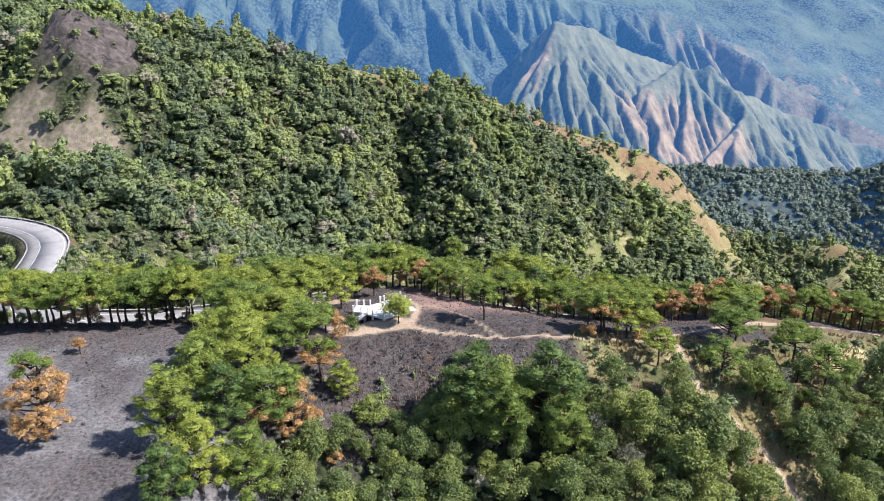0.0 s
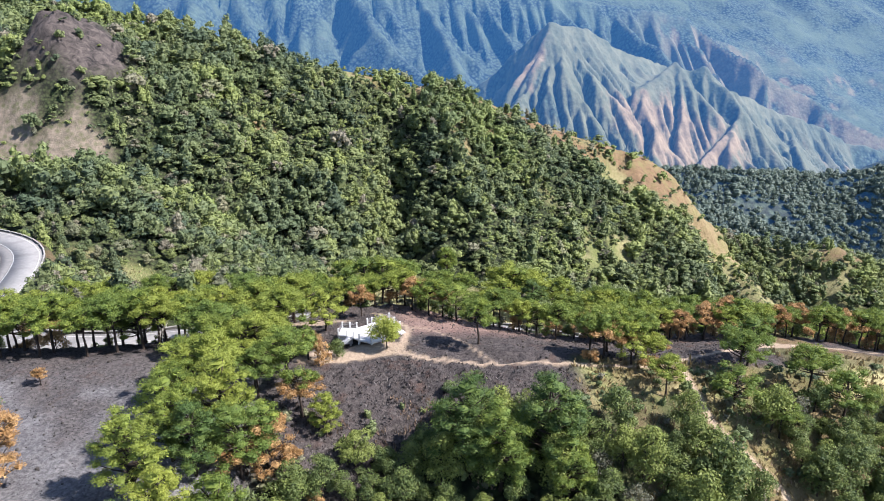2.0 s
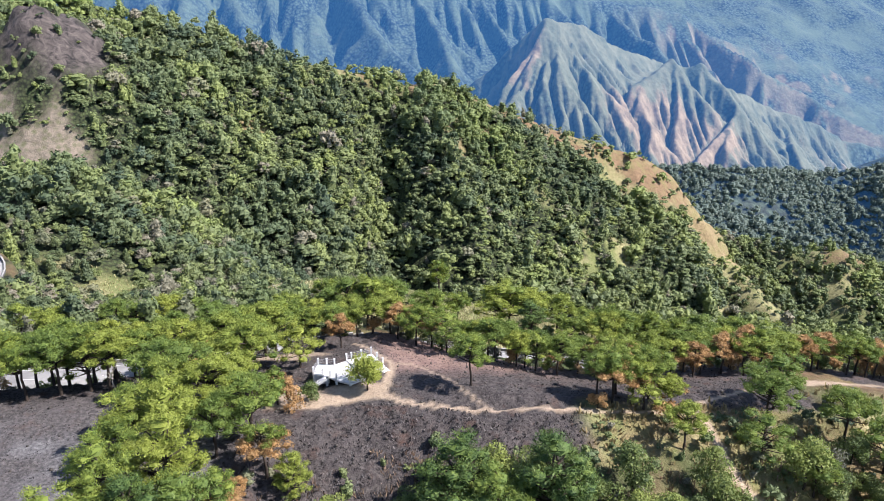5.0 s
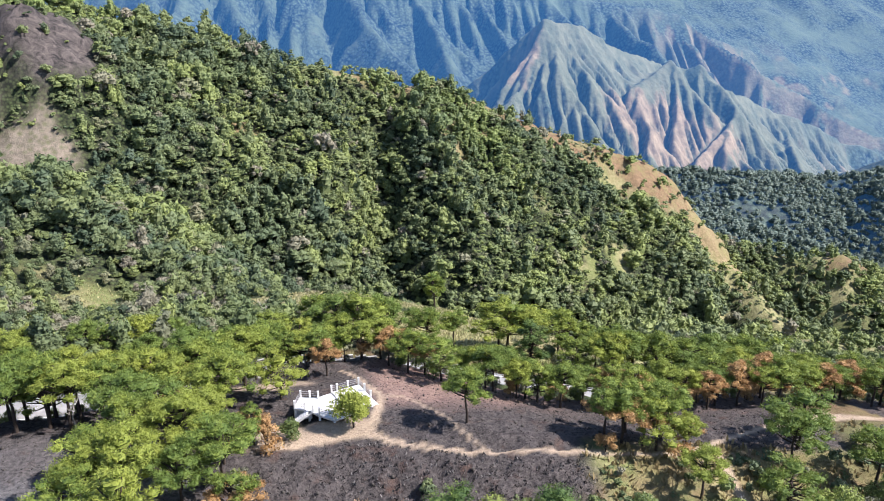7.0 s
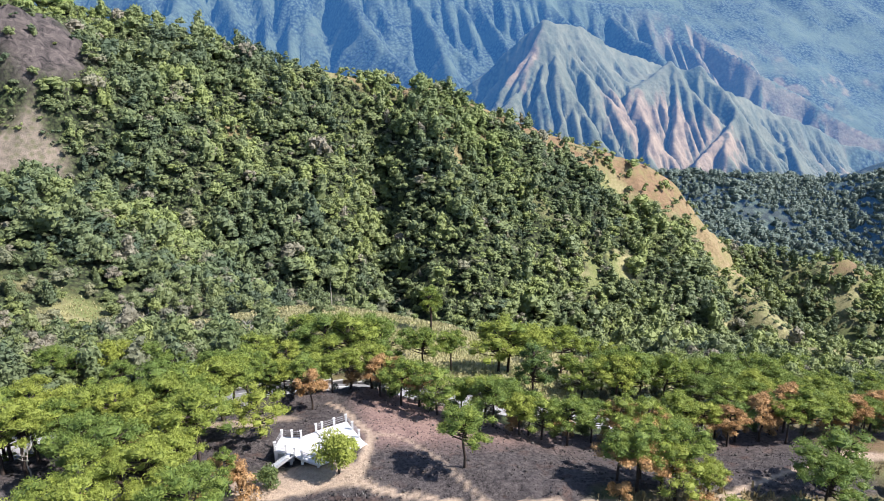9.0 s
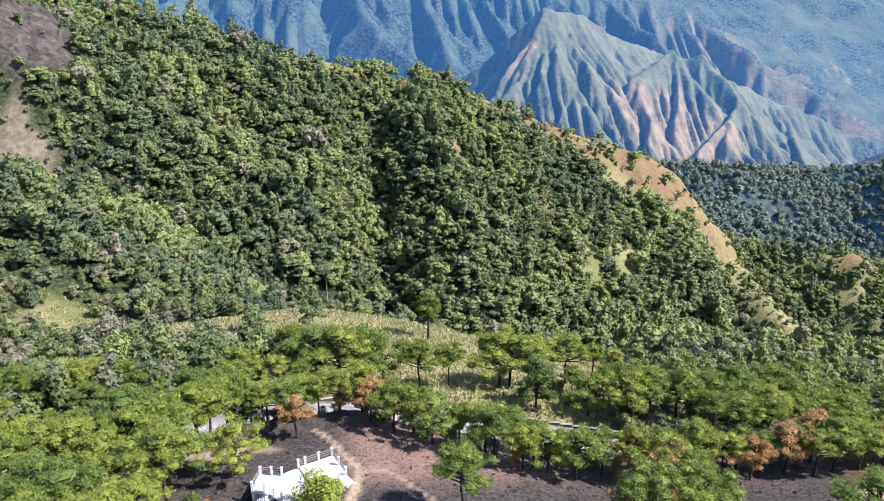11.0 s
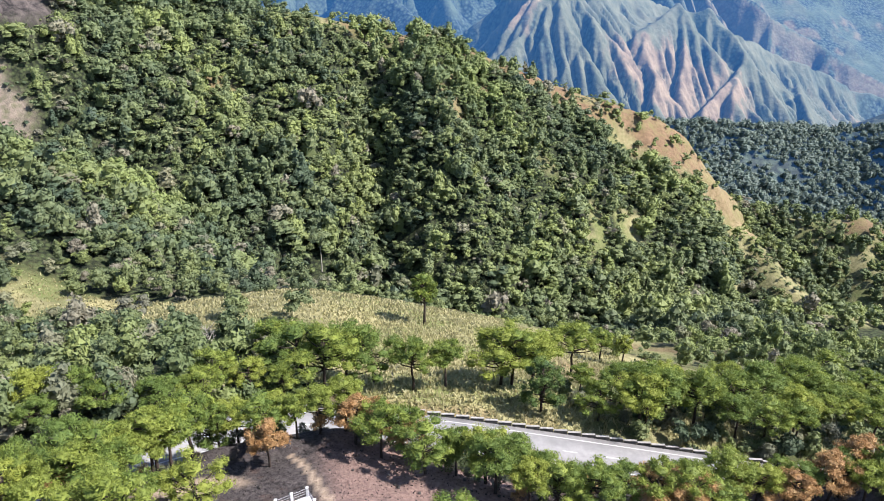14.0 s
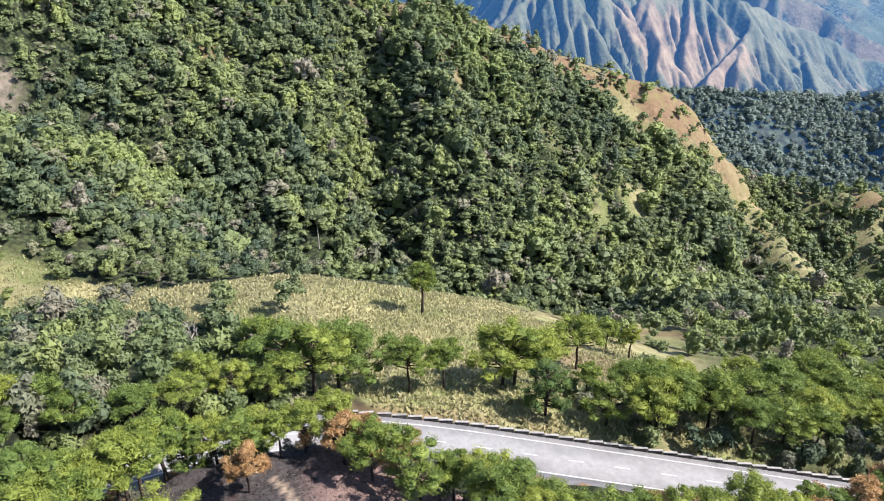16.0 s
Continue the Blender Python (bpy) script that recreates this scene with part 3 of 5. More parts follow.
    glade = step(fbm(x / 15, y / 24, 4, 39) + 0.25 * (1 - step(d0, 6, 34)) + 0.2 * (1 - step(below, deep, deep + 40)) * step(x, 90, 120), 0.24, 0.42) * step(x, 100, 140) * step(y, 340, 370) * (y < yr + 30)
    grass = np.maximum.reduce([grass, top * 0.5, ledge * 0.5, blade * (0.5 + 0.35 * step(y, 430, 450)), other * 0.35, glade * 0.6 * (1 - step(x, 380, 420)), bald * 0.6, 0.6 * step(gauss(wx, wy, 250, 328, 38, 10) + 0.25 * fbm(x / 9, y / 9, 3, 64), 0.45, 0.7)])
    earth = np.maximum.reduce([earth, 0.95 * top * step(fbm(x / 14, y / 9, 4, 28) - below / 60, -0.75, -0.35), 0.75 * ledge * step(fbm(x / 14, y / 14, 3, 29), -0.1, 0.2),
                               0.7 * blade * step(y, 436, 452), 0.85 * step(gauss(wx, wy, 360, 458, 16, 9), 0.4, 0.7), 0.7 * bald])
    earth = np.maximum(earth, 0.75 * step(wx, 34, 42) * (1 - step(wy, 91, 94)) * step(wy, 60, 68) * step(fbm(x / 7, y / 7, 3, 44), -0.3, 0.3))
    earth = np.maximum(earth, 0.7 * step(gauss(wx, wy, 38, 84.5, 6, 4), 0.35, 0.6) * step(fbm(x / 2.5, y / 2.5, 3, 50), -0.3, 0.3))
    reach, _ = along(x, y, TRAIL_DOWN, 8)
    earth = np.maximum(earth, 0.6 * (1 - step(reach + 1.5 * fbm(x / 3, y / 3, 3, 45), 1.2, 3.0)))
    rock = step(gauss(wx, wy, -128, 404, 20, 19) + 0.2 * fbm(x / 8, y / 8, 3, 48), 0.35, 0.6)
    scrub = np.maximum.reduce([gauss(wx, wy, -124, 360, 16, 13), gauss(wx, wy, -150, 370, 13, 11), gauss(wx, wy, -110, 268, 7, 6), 0.75 * gauss(wx, wy, -90, 300, 6, 5),
                               0.9 * gauss(wx, wy, -138, 346, 13, 11)])
    scrub = step(scrub + 0.3 * fbm(x / 8, y / 8, 3, 36), 0.4, 0.7)
    return dict(burn=burn, singed=singed, pale_ash=pale, soil=soil, earth=np.clip(earth, 0, 1), grass=np.clip(grass, 0, 1), rock=rock, scrub=scrub)


def mesh_of(name, verts, quads, mat, smooth=False, **attrs):
    """A mesh from arrays of corners and of four-cornered (or three-cornered) faces."""
    me = bpy.data.meshes.new(name)
    n, k = len(quads), quads.shape[1]
    me.vertices.add(len(verts))
    me.vertices.foreach_set("co", np.asarray(verts, np.float32).ravel())
    me.loops.add(n * k)
    me.loops.foreach_set("vertex_index", np.asarray(quads, np.int32).ravel())
    me.polygons.add(n)
    me.polygons.foreach_set("loop_start", np.arange(0, n * k, k, dtype=np.int32))
    me.polygons.foreach_set("loop_total", np.full(n, k, np.int32))
    if smooth:
        me.polygons.foreach_set("use_smooth", np.ones(n, bool))
    for key, v in attrs.items():
        me.attributes.new(key, "FLOAT", "POINT").data.foreach_set("value", np.asarray(v, np.float32).ravel())
    me.update(calc_edges=True)
    me.materials.append(mat)
    return me


def graded(lo, a, b, hi, fine, growth, cap):
    mid = list(np.arange(a, b + fine / 2, fine))
    up, v, s = [], mid[-1], fine
    while v < hi:
        s = min(s * growth, cap)
        v += s
        up.append(v)
    dn, v, s = [], mid[0], fine
    while v > lo:
        s = min(s * growth, cap)
        v -= s
        dn.append(v)
    return np.array(dn[::-1] + mid + up)


def sheet(xs, ys, f):
    gx, gy = np.meshgrid(xs, ys)
    gz = f(gx, gy)
    v = np.stack([gx.ravel(), gy.ravel(), gz.ravel()], 1)
    i = np.arange(len(xs) * len(ys)).reshape(len(ys), len(xs))
    q = np.stack([i[:-1, :-1].ravel(), i[:-1, 1:].ravel(), i[1:, 1:].ravel(), i[1:, :-1].ravel()], 1)
    return gx.ravel(), gy.ravel(), v, q


def near_surface(x, y):
    m = masks(x, y)
    rough = (m["burn"] * (0.18 + 0.5 * (1 - step(y, 90, 96)) * step(x, -14, -6)) + 0.12) * (1 - 0.9 * m["soil"])
    return land(x, y) + rough * fbm(x / 1.3, y / 1.3, 3, 77) + 0.35 * fbm(x / 6, y / 6, 3, 78) * (along(x, y, ROAD, 15)[0] > 7)


XS = graded(-2600, -42, 76, 4600, 0.6, 1.019, 60)
YS = graded(-700, 72, 124, 640, 0.55, 1.016, 40)
gx, gy, v, q = sheet(XS, YS, near_surface)
ZS = v[:, 2].reshape(len(YS), len(XS))


def surface(x, y):
    """Height of the finished ground sheet, between its corners."""
    i = np.clip(np.searchsorted(XS, x) - 1, 0, len(XS) - 2)
    j = np.clip(np.searchsorted(YS, y) - 1, 0, len(YS) - 2)
    u, w = (x - XS[i]) / (XS[i + 1] - XS[i]), (y - YS[j]) / (YS[j + 1] - YS[j])
    return (ZS[j, i] * (1 - u) + ZS[j, i + 1] * u) * (1 - w) + (ZS[j + 1, i] * (1 - u) + ZS[j + 1, i + 1] * u) * w


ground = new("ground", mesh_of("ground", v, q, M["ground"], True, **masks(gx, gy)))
tagged(ground, "hillside of dry grass, scorched black earth and pale dirt trails", "ground", kind="structure")

gx, gy, v, q = sheet(graded(-2600, 330, 1130, 4600, 4.0, 1.02, 60), graded(600, 1220, 1720, 4700, 4.0, 1.02, 40),
                     lambda x, y: smax(height(x, y), far_height(x, y), 8.0) - 1.2 * (1 - step(y, 640, 700)))
cols = len(np.unique(gx))
gz = v[:, 2].reshape(-1, cols)
steep = np.hypot(np.gradient(gz, axis=1) / np.gradient(gx.reshape(-1, cols), axis=1), np.gradient(gz, axis=0) / np.gradient(gy.reshape(-1, cols), axis=0)).ravel()
zone = np.exp(-0.5 * (((gx - 760) / 420) ** 2 + ((gy - 1480) / 280) ** 2))
rough = fbm(gx / 80, gy / 80, 4, 90)
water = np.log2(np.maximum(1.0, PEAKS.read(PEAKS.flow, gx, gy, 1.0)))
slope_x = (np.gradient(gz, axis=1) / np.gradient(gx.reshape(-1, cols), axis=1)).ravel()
# dark wood colour is painted along channels and on slopes turned from the sun
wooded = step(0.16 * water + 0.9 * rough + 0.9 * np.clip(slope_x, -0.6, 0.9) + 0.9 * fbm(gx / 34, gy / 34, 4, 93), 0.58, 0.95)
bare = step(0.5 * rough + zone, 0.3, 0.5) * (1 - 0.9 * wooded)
bare = np.maximum(bare, 0.25 * (1 - step(gy, 1000, 1150)) * step(rough, 0.1, 0.35))
bare = np.maximum(bare, 0.4 * step(gy, 1750, 1850) * (1 - step(gy, 2300, 2420)) * step(fbm(gx / 90, gy / 140, 4, 94), 0.12, 0.3) * step(gx, 700, 1000))
front = gauss(gx, gy, 640, 1450, 70, 60) + gauss(gx, gy, 770, 1440, 90, 70) + 0.8 * gauss(gx, gy, 400, 1560, 40, 60) + 0.5 * gauss(gx, gy, 1200, 1560, 120, 60)
scar = step(front + 0.35 * fbm(gx / 40, gy / 40, 4, 92) + 0.25 * fbm(gx / 12, gy / 12, 3, 95), 0.45, 0.8) * (1 - step(water, 3.5, 6.0) * 0.7) * (1 - 0.6 * wooded)
scar = np.maximum(scar, 0.5 * step(gx, 900, 1100) * step(gy, 1780, 1860) * (1 - step(gy, 2250, 2350)) * step(steep + 0.9 * fbm(gx / 60, gy / 60, 4, 96), 0.95, 1.2))
# distance holds the glow of the painted haze, stronger further back
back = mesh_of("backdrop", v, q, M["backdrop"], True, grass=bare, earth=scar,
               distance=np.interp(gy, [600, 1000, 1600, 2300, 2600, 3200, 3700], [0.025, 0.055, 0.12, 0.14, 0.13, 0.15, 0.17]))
tagged(new("backdrop", back), "far wooded and eroded mountain ranges with blue haze painted in as glow", "mountains", kind="structure")

# ---------------------------------------------------------------- small builders


def part(name, data, parent, label=""):
    """A mesh (or a bmesh with its material) as one object under a thing."""
    ob = new(name, data)
    ob.parent = parent
    if label:
        tagged(ob, label)
    return ob


def from_bm(name, bm, mat, smooth=False):
    me = bpy.data.meshes.new(name)
    bmesh.ops.recalc_face_normals(bm, faces=bm.faces)
    bm.to_mesh(me)
    bm.free()
    me.materials.append(mat)
    if smooth:
        for p in me.polygons:
            p.use_smooth = True
    return me


def tube(bm, points, radii, sides=6):
    """A bent, tapering tube through points."""
    rings = []
    for i, (p, r) in enumerate(zip(points, radii)):
        p = Vector(p)
        d = (Vector(points[min(i + 1, len(points) - 1)]) - Vector(points[max(i - 1, 0)])).normalized()
        u = d.orthogonal().normalized()
        w = d.cross(u)
        rings.append([bm.verts.new(p + r * (math.cos(a) * u + math.sin(a) * w)) for a in (2 * math.pi * k / sides for k in range(sides))])
    for a, b in zip(rings[:-1], rings[1:]):
        for k in range(sides):
            bm.faces.new((a[k], a[(k + 1) % sides], b[(k + 1) % sides], b[k]))
    bm.faces.new(rings[-1])
    return bm


def block(bm, x0, y0, z0, x1, y1, z1, bevel=0.0):
    c = bmesh.ops.create_cube(bm, size=1.0, matrix=Matrix.Translation(((x0 + x1) / 2, (y0 + y1) / 2, (z0 + z1) / 2)) @ Matrix.Diagonal((x1 - x0, y1 - y0, z1 - z0, 1)))
    if bevel:
        edges = list({e for vert in c["verts"] for e in vert.link_edges})
        bmesh.ops.bevel(bm, geom=edges, offset=bevel, segments=1, affect="EDGES")


def unit(v):
    return v / np.maximum(np.linalg.norm(v, axis=1, keepdims=True), 1e-9)


def leaves(centres, out, length, width, rng, spread=0.4, spiky=0.0):
    """Leaf or needle sprays: a three-cornered blade at each centre, lying on the crown's surface or, for the spiky share, standing out of it."""
    n = len(centres)
    face = unit(out + spread * rng.normal(size=(n, 3)))
    side = unit(np.cross(face, rng.normal(size=(n, 3))))
    run = np.cross(face, side)
    ln = length * rng.uniform(0.6, 1.25, (n, 1))
    wd = width * rng.uniform(0.6, 1.25, (n, 1)) / 2
    stand = (rng.uniform(0, 1, (n, 1)) < spiky) * 1.0
    run = unit(run * (1 - stand) + (out + 0.5 * rng.normal(size=(n, 3))) * stand)
    wd = wd * (1 - 0.6 * stand)
    v = np.stack([centres - side * wd - run * ln * 0.35, centres + side * wd - run * ln * 0.35, centres + run * ln * 0.65], 1)
    return v.reshape(-1, 3)


def clumps(rng, count, width, lo, hi, flat=0.7, dome=0.75, small=1.0):
    """Middles and radii of the clumps of a crown between the heights lo and hi."""
    out = []
    for k in range(count):
        a, r = rng.uniform(0, 2 * math.pi), math.sqrt(rng.uniform(0, 1)) * (0.36 + 0.06 * (1 - small) / 0.3) * width
        rise = rng.uniform(0, 1)
        z = lo + (hi - lo) * (rise * (1 - dome * (r / (0.5 * width)) ** 2))
        s = width * rng.uniform(0.13, 0.22) * small
        out.append((r * math.cos(a), r * math.sin(a), z, s, s * flat))
    out.append((0, 0, hi - 0.14 * width, 0.2 * width, 0.2 * width * flat))
    return out


def crown_of(rng, lumps, per, length, width, up=0.35, spread=0.4, spiky=0.0):
    cs, outs = [], []
    for x, y, z, s, sz in lumps:
        d = unit(rng.normal(size=(per, 3)))
        d[:, 2] = np.where(d[:, 2] < -0.5, -d[:, 2], d[:, 2])
        r = rng.uniform(0.65, 1.2, (per, 1))
        cs.append(np.array([x, y, z]) + d * r * np.array([s, s, sz]))
        outs.append(unit(d + np.array([0, 0, up])))
    return leaves(np.concatenate(cs), np.concatenate(outs), length, width, rng, spread, spiky)


def lobe_core(x, y, z, s, sz, turn, rings=(-0.55, 0.35, math.pi / 2)):
    """The dense inside of a leafy lobe: a low dome."""
    sides = 5
    el, az = np.meshgrid(np.array(rings), np.linspace(0, 2 * math.pi, sides + 1) + turn, indexing="ij")
    g = np.stack([x + 0.82 * s * np.cos(el) * np.cos(az + 0.5 * el), y + 0.82 * s * np.cos(el) * np.sin(az + 0.5 * el), z + 0.82 * sz * np.sin(el)], -1)
    a, b, c, e = g[:-1, :-1], g[:-1, 1:], g[1:, 1:], g[1:, :-1]
    return np.stack([a, b, c, a, c, e], 2).reshape(-1, 3)


def quads_for(v):
    return np.arange(len(v)).reshape(-1, 4)


def tris_for(v):
    return np.arange(len(v)).reshape(-1, 3)


def trunk_of(rng, h, r, lean=0.04, limbs=(), sides=7):
    bm = bmesh.new()
    pts = [(0, 0, -0.7)] + [(lean * h * k / 5 * rng.normal(), lean * h * k / 5 * rng.normal(), h * k / 5) for k in range(6)]
    tube(bm, pts, [r * 1.35] + [r * (1 - 0.8 * k / 5) for k in range(6)], sides)
    return bm, pts


def limbs_of(rng, lumps, z0, r):
    bm = bmesh.new()
    for x, y, z, s, sz in lumps:
        start = max(z0, z - 0.35 * math.hypot(x, y) - 0.4)
        tube(bm, [(0, 0, start), (x * 0.5, y * 0.5, start + (z - start) * 0.35), (x, y, z)], [r * 0.5, r * 0.33, r * 0.12], 5)
    return bm


# ---------------------------------------------------------------- trees


def make_pine(seed, h, w, clear=0.42, scorch=0.0, needles="pine", count=40, per=140):
    """A pine at the origin: trunk, limbs, green crown and, after the fire, a scorched lower crown."""
    rng = np.random.default_rng(seed)
    tree = new("pine_tree")
    lumps = clumps(rng, count, w, h * clear + 0.08 * w, h, 0.55, 0.6, 0.62)
    bm, _ = trunk_of(rng, h * 0.93, 0.018 * h + 0.06)
    part("trunk", from_bm("pine_trunk", bm, M["bark"], True), tree, "blackened pine trunk")
    part("branchwork", from_bm("pine_limbs", limbs_of(rng, lumps, h * clear * 0.9, 0.018 * h + 0.05), M["bark"], True), tree)
    cut = h * clear + (h - h * clear) * scorch
    green = [c for c in lumps if c[2] >= cut]
    brown = [c for c in lumps if c[2] < cut]
    for name, some, mat in (("crown", green, needles), ("scorched_crown", brown, "scorched")):
        if some:
            vv = crown_of(rng, some, per, 0.015 * w + 0.26, 0.004 * w + 0.12, 0.7, 0.6, 0.7)
            vv = np.concatenate([vv] + [lobe_core(x, y, z - 0.15 * sz, 0.8 * s, 0.75 * sz, rng.uniform(0, 6)) for x, y, z, s, sz in some])
            part(name, mesh_of("pine_" + name, vv, tris_for(vv), M[mat]), tree, "rust-brown scorched needles" if name != "crown" else "")
    return tree


def make_broadleaf(seed, h, w, leaf="broadleaf", bark="bark", count=17, per=220, clear=0.2, name="broadleaf_tree"):
    rng = np.random.default_rng(seed)
    tree = new(name)
    lumps = clumps(rng, count, w, h * clear + 0.08 * w, h, 0.85, 0.55)
    bm, _ = trunk_of(rng, h * 0.75, 0.014 * h + 0.05, 0.05)
    part("trunk", from_bm("leafy_trunk", bm, M[bark], True), tree)
    part("branchwork", from_bm("leafy_limbs", limbs_of(rng, lumps, h * 0.15, 0.014 * h + 0.05), M[bark], True), tree)
    vv = crown_of(rng, lumps, per, 0.015 * w + 0.22, 0.01 * w + 0.16, 0.3, 0.5, 0.25)
    part("crown", mesh_of("leafy_crown", vv, tris_for(vv), M[leaf]), tree)
    return tree


def ground_at(x, y):
    return float(surface(x, y))


class Grove:
    """Trees of a few builds, copied to their places."""

    def __init__(self, models, label, category, group):
        self.models, self.used = models, set()
        self.label, self.category, self.group = label, category, group

    def plant(self, k, x, y, s=1.0, turn=0.0, label=""):
        k = k % len(self.models)
        m = pose(x, y, ground_at(x, y), 0, 0, turn) @ Matrix.Diagonal((s, s, s, 1))
        first = self.models[k]
        if k not in self.used:
            self.used.add(k)
            first.matrix_basis, ob = m, first
        else:
            ob = copy_thing(first, pose(x, y, ground_at(x, y), 0, 0, turn))
            ob.scale = (s, s, s)
        tagged(ob, label or self.label[k] if isinstance(self.label, list) else label or self.label, self.category, self.group)
        return ob


rng = np.random.default_rng(11)
GREEN, TOPPED, RUST = "tall green pine with a blackened trunk on the ridge", "green-topped pine with rust-brown scorched lower needles", "scorched pine with rust-orange needles and black trunk"
pines = Grove([make_pine(1, 8.0, 7.4, 0.5), make_pine(2, 7.5, 6.7, 0.52), make_pine(3, 7.0, 5.2, 0.52), make_pine(4, 8.5, 7.2, 0.46, 0.3), make_pine(5, 7.0, 5.6, 0.46, 0.45),
               make_pine(6, 6.5, 5.0, 0.45, 2.0), make_pine(7, 8.0, 8.4, 0.32, 0, 'pine', 31), make_pine(8, 7.0, 3.6, 0.45)],
              [GREEN, GREEN, GREEN, TOPPED, TOPPED, RUST, GREEN, "slender young green pine on the ridge"], "pine tree", "ridge pines")
big_pines = Grove([make_pine(21, 12.0, 8.5, 0.16, 0, "pine", 70, 160), make_pine(22, 11.0, 8.0, 0.2, 0.0, "pine_dark", 68, 160), make_pine(23, 12.0, 7.2, 0.12, 0.72, "pine", 64, 160), make_pine(24, 10.0, 8.5, 0.2, 0.25, "pine", 68, 160)],
                  ["dense green pine on the slope below the ridge", "dense dark green pine on the slope", "half-scorched pine with orange lower needles on ashy slope", "dense pine with a few scorched low branches"], "pine tree", "slope pines")

# pines on the slope in front: x, y, height, kind
for x, y, h, k in [(-35.3, 70.1, 12.2, 2), (-17.9, 73.1, 11.2, 0), (-20.5, 66.9, 10.4, 0), (-14.9, 70.2, 9.4, 1), (-12.6, 76.4, 11.1, 0), (-10.4, 72.1, 10.2, 3),
                   (-16.5, 61.1, 9.4, 0), (-11.9, 63.8, 10.1, 0), (-19.1, 57.2, 8.4, 1), (-7.6, 73.7, 10.1, 2), (16.0, 75.6, 13.5, 1), (19.6, 72.9, 12.2, 0),
                   (26.0, 73.6, 13.2, 1), (27.5, 70.3, 9.1, 0), (-1.1, 80.7, 6.0, 0), (41.2, 139.0, 9.4, 1)]:
    base = [12.0, 11.0, 12.0, 10.0][k]
    big_pines.plant(k, x, y, h / base, rng.uniform(0, 360))
PLANTED = []


def pine(k, x, y, h):
    base = [8.0, 7.5, 7.0, 8.5, 7.0, 6.5, 8.0, 7.0][k]
    pines.plant(k, x, y, h / base, rng.uniform(0, 360))
    PLANTED.append((x, y))


# pines by the deck, the trail and across the road: x, y, height, kind
for x, y, h, k in [(-38.6, 92.8, 2.7, 5), (44.4, 82.2, 6.2, 0), (57.6, 86.4, 7.8, 1), (53.9, 80.9, 7.1, 6), (67.0, 84.0, 8.2, 0), (70.1, 80.3, 8.0, 6),
                   (58.7, 77.3, 6.1, 0), (-1.2, 107.0, 6.9, 6), (-3.6, 95.7, 5.2, 4), (-6.5, 92.5, 6.2, 3), (-9, 97, 7.4, 0), (4.6, 114.9, 5.7, 5), (21.2, 95.9, 7.2, 1), (38.6, 90.8, 7.6, 4),
                   (42.2, 89.2, 7.0, 6), (45.4, 88.6, 5.4, 3), (-7.0, 79.0, 3.6, 5), (-5.0, 75.5, 3.2, 5), (-2.5, 72.0, 3.0, 5), (60.5, 89.6, 8.4, 6), (39.8, 92.6, 7.8, 6), (37.0, 92.2, 6.6, 3), (43.8, 91.4, 7.4, 0), (41.0, 90.2, 6.8, 4)]:
    pine(k, x, y, h)
for x, y, h, k in [(9.7, 143.4, 9.6, 6), (6, 145, 9, 6), (13, 146, 9.4, 0), (17, 148, 8.4, 6), (22.9, 145.4, 7.6, 1), (28, 146.5, 7.2, 2), (36.9, 147.1, 9.4, 6), (38.9, 148, 9.6, 6), (42.5, 148.5, 8.8, 0),
                   (55.5, 166.7, 9.5, 1), (54.7, 134.8, 8.4, 0), (56.6, 136.5, 9, 0), (58.5, 138.5, 9.2, 6), (64.6, 137, 8.5, 1), (62, 141, 8, 0), (72.9, 139.9, 8, 0), (80.8, 145.9, 8.6, 1),
                   (91, 151.2, 9, 0), (95, 156, 8.5, 1), (111.5, 168.4, 9, 6), (71.8, 179.9, 7, 7), (67.6, 182.5, 7, 2), (29.6, 185.5, 10.3, 7), (2.6, 152, 8, 0), (50, 147, 5.5, 2), (13.6, 118.6, 6.2, 5), (15.2, 119.2, 6, 5)]:
    pine(k, x, y, h * (1.15 if y > 130 else 1.0))

# the rows of pines between the burnt ground and the road
for n in range(620):
    s = rng.uniform(0, 1)
    x = -78 + 190 * s
    y = float(row_y(x)) - rng.uniform(0.0, 1.0) * (7 if x < -5 else 3.5)
    if any(math.hypot(x - a, y - b) < (2.1 if x < 0 else 2.3) for a, b in PLANTED) or len(PLANTED) > 270 or (-3 < x < 12 and 98 < y < 112):
        continue
    kind = int(rng.choice([0, 1, 2, 3, 4, 5, 6, 7], p=[0.14, 0.14, 0.16, 0.17, 0.16, 0.1, 0.06, 0.07]))
    if x < 42 and (kind == 5 or kind in (3, 4) and rng.uniform() < 0.7):
        kind = 2 if kind == 5 else kind - 3
    if x > 42 and rng.uniform() < 0.3:
        kind = int(rng.choice([3, 4, 5, 5]))
    pine(kind, x, y, rng.uniform(7.6, 9.6) if x < -3 else rng.uniform(5.6, 7.2))
for n in range(34):
    x = rng.uniform(-62, 9)
    road_y = float(np.interp(x, [p[0] for p in ROAD if p[0] > -60], [p[1] for p in ROAD if p[0] > -60]))
    y = road_y + rng.uniform(6.0, 15)
    if not any(math.hypot(x - a, y - b) < 3.2 for a, b in PLANTED):
        pine(int(rng.choice([0, 1, 2, 6])), x, y, rng.uniform(5.5, 7.5))
